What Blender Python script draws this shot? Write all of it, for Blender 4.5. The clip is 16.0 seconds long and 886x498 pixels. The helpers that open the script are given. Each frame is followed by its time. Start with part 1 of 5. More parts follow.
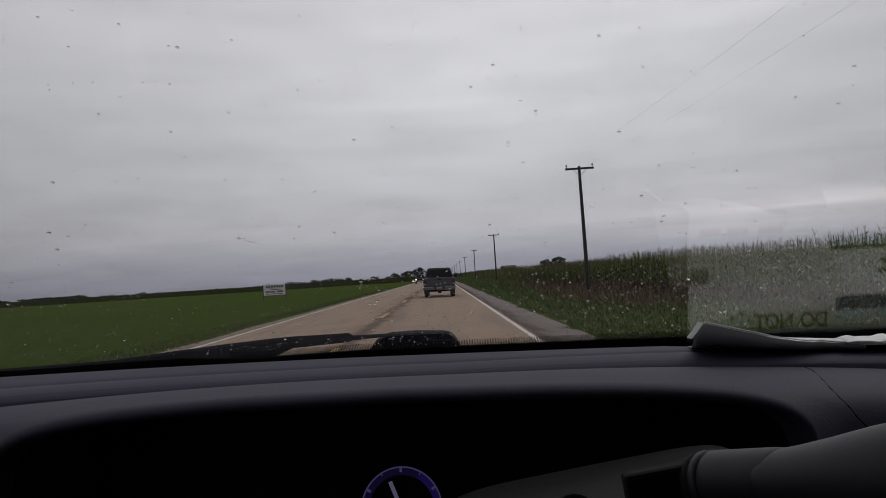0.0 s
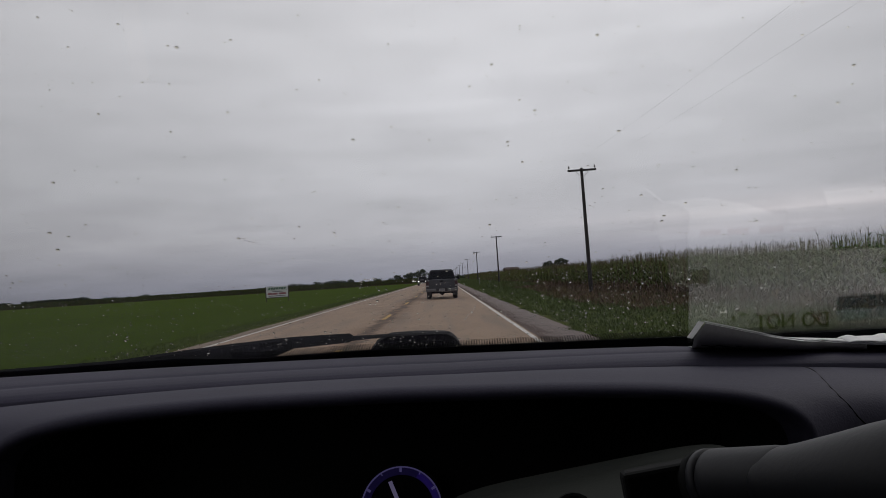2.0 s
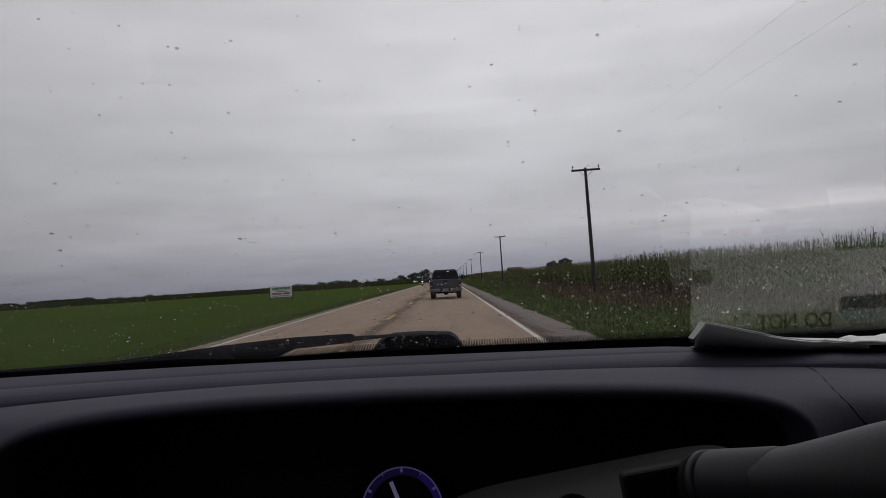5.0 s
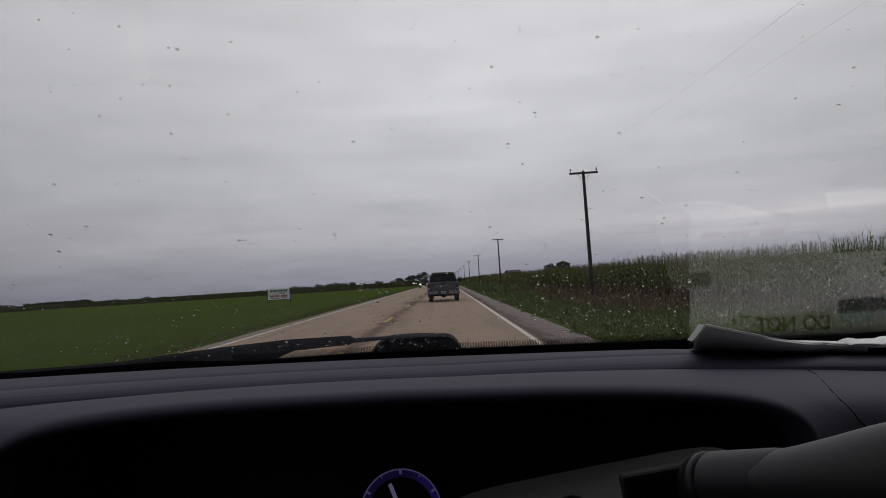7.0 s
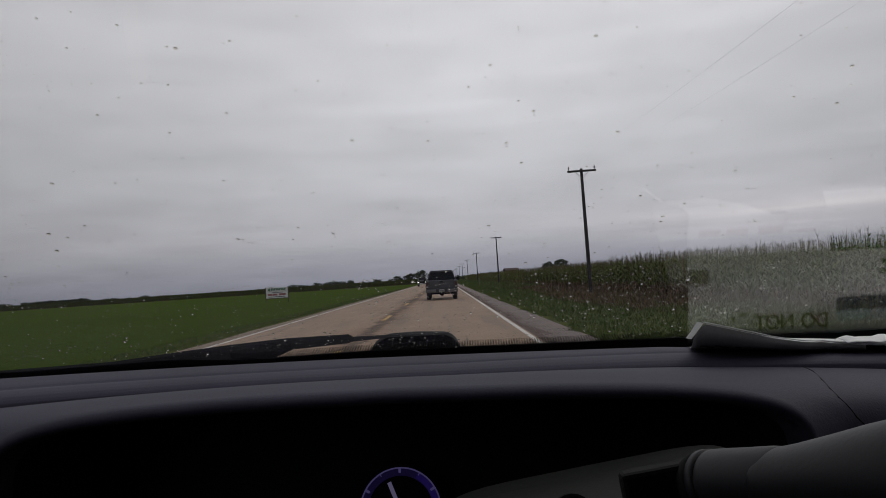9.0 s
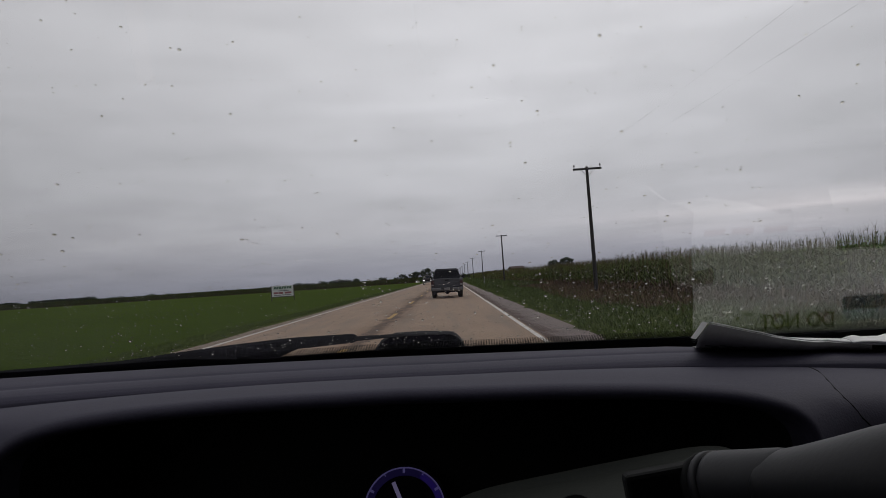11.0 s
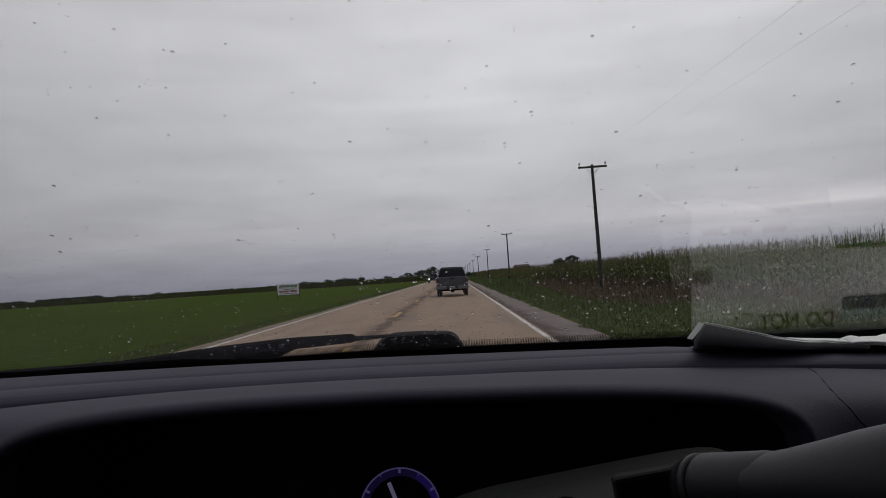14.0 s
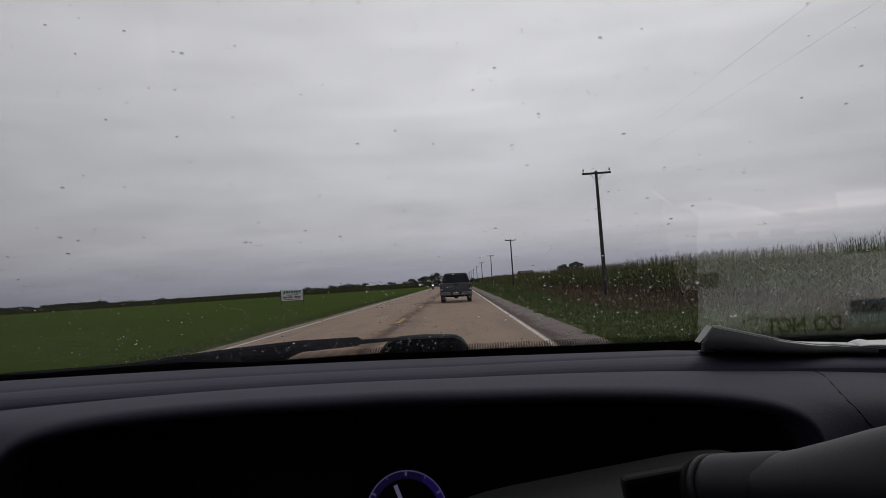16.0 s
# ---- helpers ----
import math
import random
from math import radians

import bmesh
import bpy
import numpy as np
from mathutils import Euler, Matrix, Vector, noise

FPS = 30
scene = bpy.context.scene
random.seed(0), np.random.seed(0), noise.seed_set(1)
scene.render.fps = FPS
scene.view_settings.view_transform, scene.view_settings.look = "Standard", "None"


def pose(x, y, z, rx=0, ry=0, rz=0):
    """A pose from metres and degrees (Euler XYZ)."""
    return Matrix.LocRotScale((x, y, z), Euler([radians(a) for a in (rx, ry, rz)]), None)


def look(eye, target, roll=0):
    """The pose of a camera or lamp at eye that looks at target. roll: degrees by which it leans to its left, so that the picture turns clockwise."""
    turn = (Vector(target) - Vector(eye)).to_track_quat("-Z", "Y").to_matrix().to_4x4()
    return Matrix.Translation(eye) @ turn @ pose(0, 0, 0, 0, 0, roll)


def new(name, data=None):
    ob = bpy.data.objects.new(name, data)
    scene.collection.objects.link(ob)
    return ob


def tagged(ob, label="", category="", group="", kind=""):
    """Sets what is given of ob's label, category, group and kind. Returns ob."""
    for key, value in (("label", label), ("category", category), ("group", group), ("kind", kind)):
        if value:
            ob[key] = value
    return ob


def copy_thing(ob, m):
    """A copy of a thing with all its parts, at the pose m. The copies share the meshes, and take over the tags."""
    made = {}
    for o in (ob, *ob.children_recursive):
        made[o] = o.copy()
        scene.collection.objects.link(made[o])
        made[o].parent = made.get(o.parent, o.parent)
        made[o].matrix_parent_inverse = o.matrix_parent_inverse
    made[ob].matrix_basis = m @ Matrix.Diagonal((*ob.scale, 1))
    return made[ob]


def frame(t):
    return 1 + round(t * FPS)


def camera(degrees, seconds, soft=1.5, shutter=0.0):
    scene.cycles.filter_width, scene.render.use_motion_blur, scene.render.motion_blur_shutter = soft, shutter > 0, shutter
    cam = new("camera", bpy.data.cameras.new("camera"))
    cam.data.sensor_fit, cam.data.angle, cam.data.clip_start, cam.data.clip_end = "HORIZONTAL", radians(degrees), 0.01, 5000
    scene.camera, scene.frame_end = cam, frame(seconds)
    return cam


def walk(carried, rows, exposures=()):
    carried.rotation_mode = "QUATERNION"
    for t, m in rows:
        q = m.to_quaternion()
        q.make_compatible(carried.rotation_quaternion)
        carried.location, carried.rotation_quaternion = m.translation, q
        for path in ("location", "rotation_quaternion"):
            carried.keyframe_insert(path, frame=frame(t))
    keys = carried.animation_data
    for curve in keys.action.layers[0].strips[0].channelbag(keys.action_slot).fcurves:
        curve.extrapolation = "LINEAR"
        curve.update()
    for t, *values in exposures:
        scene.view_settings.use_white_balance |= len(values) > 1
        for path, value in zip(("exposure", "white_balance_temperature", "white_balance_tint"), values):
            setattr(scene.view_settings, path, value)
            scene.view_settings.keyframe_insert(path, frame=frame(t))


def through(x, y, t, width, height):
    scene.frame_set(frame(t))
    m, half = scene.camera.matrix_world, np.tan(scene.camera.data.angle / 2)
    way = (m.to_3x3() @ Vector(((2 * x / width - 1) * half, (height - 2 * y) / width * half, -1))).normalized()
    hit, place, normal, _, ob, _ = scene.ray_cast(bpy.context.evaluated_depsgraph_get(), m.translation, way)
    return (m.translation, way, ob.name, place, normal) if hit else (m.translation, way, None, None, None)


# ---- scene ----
# The road runs along +y; the world is the car's own frame, so the car, the pickup ahead and the road stand still.
PATH = [
    (0.0, -0.0041, 0.0000, 1.2715, 2.214, 3.704, -0.125),
    (0.5, -0.0051, 0.0000, 1.2710, 2.150, 3.739, -0.181),
    (1.0, -0.0055, 0.0000, 1.2716, 2.238, 3.744, -0.262),
    (1.5, -0.0031, 0.0000, 1.2683, 2.558, 3.656, 0.048),
    (2.0, -0.0012, 0.0000, 1.2690, 2.378, 3.757, 0.086),
    (2.5, -0.0021, 0.0000, 1.2698, 2.363, 3.709, -0.140),
    (3.0, -0.0037, 0.0000, 1.2703, 2.223, 3.784, -0.042),
    (3.5, -0.0012, 0.0000, 1.2686, 2.456, 3.746, 0.112),
    (4.0, 0.0021, 0.0000, 1.2688, 2.398, 3.797, 0.402),
    (6.5, 0.0023, 0.0000, 1.2695, 2.403, 3.782, 0.399),
    (7.0, 0.0004, 0.0000, 1.2684, 2.611, 3.682, 0.222),
    (7.5, 0.0006, 0.0000, 1.2696, 2.330, 3.774, 0.442),
    (8.0, 0.0000, 0.0000, 1.2700, 2.381, 3.800, 0.143),
    (8.5, 0.0014, 0.0000, 1.2705, 2.353, 3.826, 0.285),
    (9.0, -0.0003, 0.0000, 1.2689, 2.448, 3.785, 0.074),
    (11.5, 0.0031, 0.0000, 1.2717, 2.195, 3.847, 0.573),
    (12.0, 0.0063, 0.0000, 1.2723, 2.041, 3.845, 0.551),
    (12.5, 0.0054, 0.0000, 1.2703, 2.407, 3.830, 0.460),
    (13.0, 0.0082, 0.0000, 1.2726, 2.187, 3.824, 0.539),
    (13.5, 0.0104, 0.0000, 1.2732, 2.069, 3.947, 0.821),
    (14.0, 0.0126, 0.0000, 1.2726, 2.219, 3.894, 0.974),
    (14.5, 0.0090, 0.0000, 1.2741, 1.899, 3.927, 0.594),
    (15.0, 0.0093, 0.0000, 1.2683, 2.633, 3.764, 0.652),
    (15.5, 0.0074, 0.0000, 1.2702, 2.415, 3.817, 0.581),
    (16.0, 0.0089, 0.0000, 1.2685, 2.754, 3.786, 1.289),
]
cam = camera(66.0, 16.0, soft=0.85)
walk(cam, [(t, pose(x, y, z, 90 + pitch, roll, yaw)) for t, x, y, z, pitch, roll, yaw in PATH])

# ---- world and sun ----
SUN_ELEVATION, SUN_ROTATION = radians(38), radians(60)
world = bpy.data.worlds.new("overcast_sky")
scene.world = world
world.use_nodes = True
wn, wl = world.node_tree.nodes, world.node_tree.links
wn.clear()


def wnode(kind, **inputs):
    n = wn.new(kind)
    for k, v in inputs.items():
        n.inputs[k.replace("_", " ")].default_value = v
    return n


sky = wn.new("ShaderNodeTexSky")
sky.sky_type, sky.sun_disc = "NISHITA", False
sky.sun_elevation, sky.sun_rotation = SUN_ELEVATION, SUN_ROTATION
coords = wn.new("ShaderNodeTexCoord")
split = wn.new("ShaderNodeSeparateXYZ")
wl.new(coords.outputs["Generated"], split.inputs[0])
# cloud height gradient: dull blue-grey at the horizon, lighter overhead
ramp = wn.new("ShaderNodeValToRGB")
wl.new(split.outputs["Z"], ramp.inputs[0])
stops = [(0.0, (0.2025, 0.2085, 0.2528)), (0.02, (0.240, 0.244, 0.286)), (0.07, (0.353, 0.3507, 0.3782)), (0.16, (0.4388, 0.4391, 0.4632)), (0.34, (0.5207, 0.5189, 0.5422)), (1.0, (0.5593, 0.5573, 0.5789))]
ramp.color_ramp.elements[0].position, ramp.color_ramp.elements[0].color = stops[0][0], (*stops[0][1], 1)
ramp.color_ramp.elements[1].position, ramp.color_ramp.elements[1].color = stops[-1][0], (*stops[-1][1], 1)
for p, c in stops[1:-1]:
    ramp.color_ramp.elements.new(p).color = (*c, 1)
# layered cloud: directions flattened on a plane overhead, so streaks gather towards the horizon
lift = wn.new("ShaderNodeMath")
lift.operation = "ADD"
lift.inputs[1].default_value = 0.13
wl.new(split.outputs["Z"], lift.inputs[0])
cloud_at = wn.new("ShaderNodeCombineXYZ")
for axis in "XY":
    d = wn.new("ShaderNodeMath")
    d.operation = "DIVIDE"
    wl.new(split.outputs[axis], d.inputs[0])
    wl.new(lift.outputs[0], d.inputs[1])
    wl.new(d.outputs[0], cloud_at.inputs[axis])
value = None
for scale, low, high, detail in ((0.55, 0.91, 1.09, 5.0), (1.9, 0.945, 1.055, 6.0)):
    n = wnode("ShaderNodeTexNoise", Scale=scale, Detail=detail, Roughness=0.55, Distortion=0.35)
    wl.new(cloud_at.outputs[0], n.inputs["Vector"])
    r = wn.new("ShaderNodeMapRange")
    r.inputs["From Min"].default_value, r.inputs["From Max"].default_value = 0.3, 0.7
    r.inputs["To Min"].default_value, r.inputs["To Max"].default_value = low, high
    wl.new(n.outputs["Fac"], r.inputs["Value"])
    if value is None:
        value = r.outputs[0]
    else:
        m = wn.new("ShaderNodeMath")
        m.operation = "MULTIPLY"
        wl.new(value, m.inputs[0])
        wl.new(r.outputs[0], m.inputs[1])
        value = m.outputs[0]


def banded(flat, scale, low, high, start=0.3, stop=0.7):
    """Cloud drawn out into level bands: noise on directions squeezed in height."""
    squeeze = wn.new("ShaderNodeVectorMath")
    squeeze.operation = "MULTIPLY"
    squeeze.inputs[1].default_value = (1.0, 1.0, flat)
    wl.new(coords.outputs["Generated"], squeeze.inputs[0])
    n = wnode("ShaderNodeTexNoise", Scale=scale, Detail=5.0, Roughness=0.5, Distortion=0.25)
    wl.new(squeeze.outputs[0], n.inputs["Vector"])
    r = wn.new("ShaderNodeMapRange")
    for key, v in (("From Min", start), ("From Max", stop), ("To Min", low), ("To Max", high)):
        r.inputs[key].default_value = v
    wl.new(n.outputs["Fac"], r.inputs["Value"])
    return r.outputs[0]


def times(a, b):
    m = wn.new("ShaderNodeMath")
    m.operation = "MULTIPLY"
    wl.new(a, m.inputs[0])
    wl.new(b, m.inputs[1])
    return m.outputs[0]


value = times(times(value, banded(7.0, 1.7, 0.935, 1.065)), banded(16.0, 2.6, 0.965, 1.035))
shade = wn.new("ShaderNodeVectorMath")
shade.operation = "SCALE"
wl.new(ramp.outputs[0], shade.inputs[0])
wl.new(value, shade.inputs["Scale"])


def glow(direction, power, colour):
    """Thinner cloud round one direction: the hidden sun's side of the sky, and a low break."""
    d = wn.new("ShaderNodeVectorMath")
    d.operation = "DOT_PRODUCT"
    d.inputs[1].default_value = Vector(direction).normalized()
    wl.new(coords.outputs["Generated"], d.inputs[0])
    up = wn.new("ShaderNodeMath")
    up.operation = "MAXIMUM"
    up.inputs[1].default_value = 0.0
    wl.new(d.outputs["Value"], up.inputs[0])
    p = wn.new("ShaderNodeMath")
    p.operation = "POWER"
    p.inputs[1].default_value = power
    wl.new(up.outputs[0], p.inputs[0])
    s = wn.new("ShaderNodeVectorMath")
    s.operation = "SCALE"
    s.inputs[0].default_value = colour
    wl.new(p.outputs[0], s.inputs["Scale"])
    return s.outputs[0]


veil = wn.new("ShaderNodeVectorMath")
veil.operation = "ADD"
wl.new(glow((0.16, 0.98, 0.13), 6.0, (0.44, 0.44, 0.435)), veil.inputs[0])
# a low break in the cloud beyond the corn, streaked and lying level above the dark horizon
height = wn.new("ShaderNodeMath")
height.operation = "SUBTRACT"
height.inputs[1].default_value = 0.054
wl.new(split.outputs["Z"], height.inputs[0])
away = wn.new("ShaderNodeMath")
away.operation = "ABSOLUTE"
wl.new(height.outputs[0], away.inputs[0])
belt = wn.new("ShaderNodeMapRange")
belt.interpolation_type = "SMOOTHERSTEP"
for key, v in (("From Min", 0.042), ("From Max", 0.0), ("To Min", 0.0), ("To Max", 1.0)):
    belt.inputs[key].default_value = v
wl.new(away.outputs[0], belt.inputs["Value"])
streaked = wn.new("ShaderNodeVectorMath")
streaked.operation = "SCALE"
wl.new(glow((0.50, 0.87, 0.065), 30.0, (0.46, 0.40, 0.35)), streaked.inputs[0])
wl.new(times(belt.outputs[0], banded(30.0, 2.0, 0.45, 1.25, 0.36, 0.64)), streaked.inputs["Scale"])
wl.new(streaked.outputs[0], veil.inputs[1])
layered = wn.new("ShaderNodeVectorMath")
layered.operation = "MULTIPLY_ADD"
wl.new(shade.outputs[0], layered.inputs[0])
wl.new(veil.outputs[0], layered.inputs[1])
wl.new(shade.outputs[0], layered.inputs[2])
clear = wn.new("ShaderNodeVectorMath")
clear.operation = "SCALE"
clear.inputs["Scale"].default_value = 0.05
wl.new(sky.outputs[0], clear.inputs[0])
cover = wn.new("ShaderNodeMix")
cover.data_type = "RGBA"
cover.inputs["Factor"].default_value = 0.95
wl.new(clear.outputs[0], cover.inputs["A"])
wl.new(layered.outputs[0], cover.inputs["B"])
back = wnode("ShaderNodeBackground", Strength=1.0)
wl.new(cover.outputs["Result"], back.inputs[0])
world_out = wn.new("ShaderNodeOutputWorld")
wl.new(back.outputs[0], world_out.inputs[0])

sun = new("sun", bpy.data.lights.new("sun", "SUN"))
sun.data.energy, sun.data.angle, sun.data.color = 0.5, radians(25), (1.0, 0.97, 0.93)
sun.matrix_world = look((0, 0, 60), (-math.sin(SUN_ROTATION) * 50, -math.cos(SUN_ROTATION) * 50, 60 - 50 * math.tan(SUN_ELEVATION)))

# ---- materials ----
def surface(name, dark, light, scale=4.0, rough=0.6, metal=0.0, fine=60.0, bump=0.2, depth=0.01, island=0.0, emit=None, power=0.0, stretch=(1, 1, 1), spec=0.5):
    """A procedural material: two colours mixed by a coarse and a fine noise, with fine relief."""
    m = bpy.data.materials.new(name)
    m.use_nodes = True
    n, l = m.node_tree.nodes, m.node_tree.links
    p = n["Principled BSDF"]
    p.inputs["Roughness"].default_value, p.inputs["Metallic"].default_value = rough, metal
    p.inputs["Specular IOR Level"].default_value = spec
    at = n.new("ShaderNodeTexCoord")
    mp = n.new("ShaderNodeMapping")
    mp.inputs["Scale"].default_value = stretch
    l.new(at.outputs["Object"], mp.inputs["Vector"])
    big, small = n.new("ShaderNodeTexNoise"), n.new("ShaderNodeTexNoise")
    big.inputs["Scale"].default_value, big.inputs["Detail"].default_value = scale, 5
    small.inputs["Scale"].default_value, small.inputs["Detail"].default_value = fine, 4
    l.new(mp.outputs[0], big.inputs["Vector"])
    l.new(mp.outputs[0], small.inputs["Vector"])
    add = n.new("ShaderNodeMath")
    add.operation = "MULTIPLY_ADD"
    add.inputs[1].default_value = 0.45
    l.new(small.outputs["Fac"], add.inputs[0])
    half = n.new("ShaderNodeMath")
    half.operation = "MULTIPLY"
    half.inputs[1].default_value = 0.55
    l.new(big.outputs["Fac"], half.inputs[0])
    l.new(half.outputs[0], add.inputs[2])
    fac = add.outputs[0]
    if island:
        g = n.new("ShaderNodeNewGeometry")
        mix = n.new("ShaderNodeMix")
        mix.inputs["Factor"].default_value = island
        l.new(fac, mix.inputs["A"])
        l.new(g.outputs["Random Per Island"], mix.inputs["B"])
        fac = mix.outputs["Result"]
    r = n.new("ShaderNodeMapRange")
    r.inputs["From Min"].default_value, r.inputs["From Max"].default_value = (0.3, 0.7) if not island else (0.15, 0.85)
    l.new(fac, r.inputs["Value"])
    c = n.new("ShaderNodeMix")
    c.data_type = "RGBA"
    c.inputs["A"].default_value, c.inputs["B"].default_value = (*dark, 1), (*light, 1)
    l.new(r.outputs[0], c.inputs["Factor"])
    l.new(c.outputs["Result"], p.inputs["Base Color"])
    if bump:
        b = n.new("ShaderNodeBump")
        b.inputs["Strength"].default_value, b.inputs["Distance"].default_value = bump, depth
        l.new(small.outputs["Fac"], b.inputs["Height"])
        l.new(b.outputs[0], p.inputs["Normal"])
    if emit:
        p.inputs["Emission Color"].default_value, p.inputs["Emission Strength"].default_value = (*emit, 1), power
    return m


def clear_pane(name, tint=(1, 1, 1)):
    """A thin clear pane: lets light through and mirrors more at flat angles."""
    m = bpy.data.materials.new(name)
    m.use_nodes = True
    n, l = m.node_tree.nodes, m.node_tree.links
    n.clear()
    facing = n.new("ShaderNodeLayerWeight")
    facing.inputs["Blend"].default_value = 0.5
    fifth = n.new("ShaderNodeMath")
    fifth.operation = "POWER"
    fifth.inputs[1].default_value = 4
    l.new(facing.outputs["Facing"], fifth.inputs[0])
    schlick = n.new("ShaderNodeMath")
    schlick.operation = "MULTIPLY_ADD"
    schlick.inputs[1].default_value, schlick.inputs[2].default_value = 0.95, 0.05
    l.new(fifth.outputs[0], schlick.inputs[0])
    see, gloss, mix, out = (n.new("ShaderNode" + k) for k in ("BsdfTransparent", "BsdfGlossy", "MixShader", "OutputMaterial"))
    see.inputs[0].default_value = (*tint, 1)
    gloss.inputs["Roughness"].default_value = 0.0
    l.new(schlick.outputs[0], mix.inputs[0])
    l.new(see.outputs[0], mix.inputs[1])
    l.new(gloss.outputs[0], mix.inputs[2])
    l.new(mix.outputs[0], out.inputs[0])
    return m


def water(name):
    m = bpy.data.materials.new(name)
    m.use_nodes = True
    n, l = m.node_tree.nodes, m.node_tree.links
    n.clear()
    g, out = n.new("ShaderNodeBsdfGlass"), n.new("ShaderNodeOutputMaterial")
    g.inputs["IOR"].default_value, g.inputs["Roughness"].default_value = 1.33, 0.0
    g.inputs["Color"].default_value = (0.98, 0.97, 0.92, 1)
    l.new(g.outputs[0], out.inputs[0])
    return m


def road_surface():
    """Worn tan concrete: coarse blotches, long wheel tracks, and dark broken sealing along the middle joint."""
    m = surface("road_concrete", (0.222, 0.147, 0.095), (0.318, 0.223, 0.151), scale=0.5, rough=0.85, fine=18, bump=0.35, depth=0.006)
    n, l = m.node_tree.nodes, m.node_tree.links
    p = n["Principled BSDF"]
    base = p.inputs["Base Color"].links[0].from_socket
    at = n.new("ShaderNodeTexCoord")
    xyz = n.new("ShaderNodeSeparateXYZ")
    l.new(at.outputs["Object"], xyz.inputs[0])
    long = n.new("ShaderNodeMapping")
    long.inputs["Scale"].default_value = (1.0, 0.05, 1.0)
    l.new(at.outputs["Object"], long.inputs["Vector"])
    streak = n.new("ShaderNodeTexNoise")
    streak.inputs["Scale"].default_value, streak.inputs["Detail"].default_value = 1.6, 4
    l.new(long.outputs[0], streak.inputs["Vector"])
    wander = n.new("ShaderNodeTexNoise")
    wander.inputs["Scale"].default_value, wander.inputs["Detail"].default_value = 0.6, 8
    l.new(at.outputs["Object"], wander.inputs["Vector"])

    def calc(op, a, b, c=None):
        k = n.new("ShaderNodeMath")
        k.operation = op
        for i, v in enumerate((a, b, c)):
            if v is None:
                continue
            if isinstance(v, (int, float)):
                k.inputs[i].default_value = v
            else:
                l.new(v, k.inputs[i])
        return k.outputs[0]

    def tint(under, colour, factor):
        k = n.new("ShaderNodeMix")
        k.data_type = "RGBA"
        k.inputs["B"].default_value = (*colour, 1)
        l.new(under, k.inputs["A"])
        l.new(factor, k.inputs["Factor"])
        return k.outputs["Result"]

    def ramp(v, lo, hi):
        k = n.new("ShaderNodeMapRange")
        k.inputs["From Min"].default_value, k.inputs["From Max"].default_value = lo, hi
        l.new(v, k.inputs["Value"])
        return k.outputs[0]

    col = tint(base, (0.17, 0.13, 0.10), calc("MULTIPLY", ramp(streak.outputs["Fac"], 0.48, 0.72), 0.7))
    # sealed joint: distance from the middle, jittered, and broken up along its length
    off = calc("ABSOLUTE", calc("ADD", calc("ADD", xyz.outputs["X"], 2.60), calc("MULTIPLY", wander.outputs["Fac"], -1.2)), 0)
    near = calc("SUBTRACT", 1.0, ramp(off, 0.07, 0.30))
    # rusty stain spreading from the joint
    stain = n.new("ShaderNodeTexNoise")
    stain.inputs["Scale"].default_value, stain.inputs["Detail"].default_value = 2.2, 6
    l.new(long.outputs[0], stain.inputs["Vector"])
    spread = calc("SUBTRACT", 1.0, ramp(off, 0.08, 0.78))
    col = tint(col, (0.165, 0.088, 0.045), calc("MULTIPLY", calc("MULTIPLY", spread, ramp(stain.outputs["Fac"], 0.28, 0.56)), 0.9))
    crack = n.new("ShaderNodeTexNoise")
    crack.inputs["Scale"].default_value, crack.inputs["Detail"].default_value = 1.6, 10
    l.new(at.outputs["Object"], crack.inputs["Vector"])
    col = tint(col, (0.078, 0.044, 0.021), calc("MULTIPLY", calc("MULTIPLY", near, ramp(crack.outputs["Fac"], 0.34, 0.45)), 0.95))
    # side cracks that leave the joint and come back to it
    stray = n.new("ShaderNodeTexNoise")
    stray.inputs["Scale"].default_value, stray.inputs["Detail"].default_value = 0.9, 7
    l.new(at.outputs["Object"], stray.inputs["Vector"])
    aside = calc("ABSOLUTE", calc("ADD", calc("ADD", xyz.outputs["X"], 2.78), calc("MULTIPLY", stray.outputs["Fac"], -1.7)), 0)
    thin = calc("SUBTRACT", 1.0, ramp(aside, 0.015, 0.10))
    col = tint(col, (0.060, 0.038, 0.022), calc("MULTIPLY", calc("MULTIPLY", thin, ramp(crack.outputs["Fac"], 0.44, 0.54)), 0.85))
    # scattered dark patches
    patch = n.new("ShaderNodeTexNoise")
    patch.inputs["Scale"].default_value, patch.inputs["Detail"].default_value = 0.35, 7
    worn = n.new("ShaderNodeMapping")
    worn.inputs["Scale"].default_value = (1.0, 0.22, 1.0)
    l.new(at.outputs["Object"], worn.inputs["Vector"])
    l.new(worn.outputs[0], patch.inputs["Vector"])
    col = tint(col, (0.13, 0.085, 0.055), calc("MULTIPLY", ramp(patch.outputs["Fac"], 0.56, 0.74), 0.5))
    l.new(col, p.inputs["Base Color"])
    return m


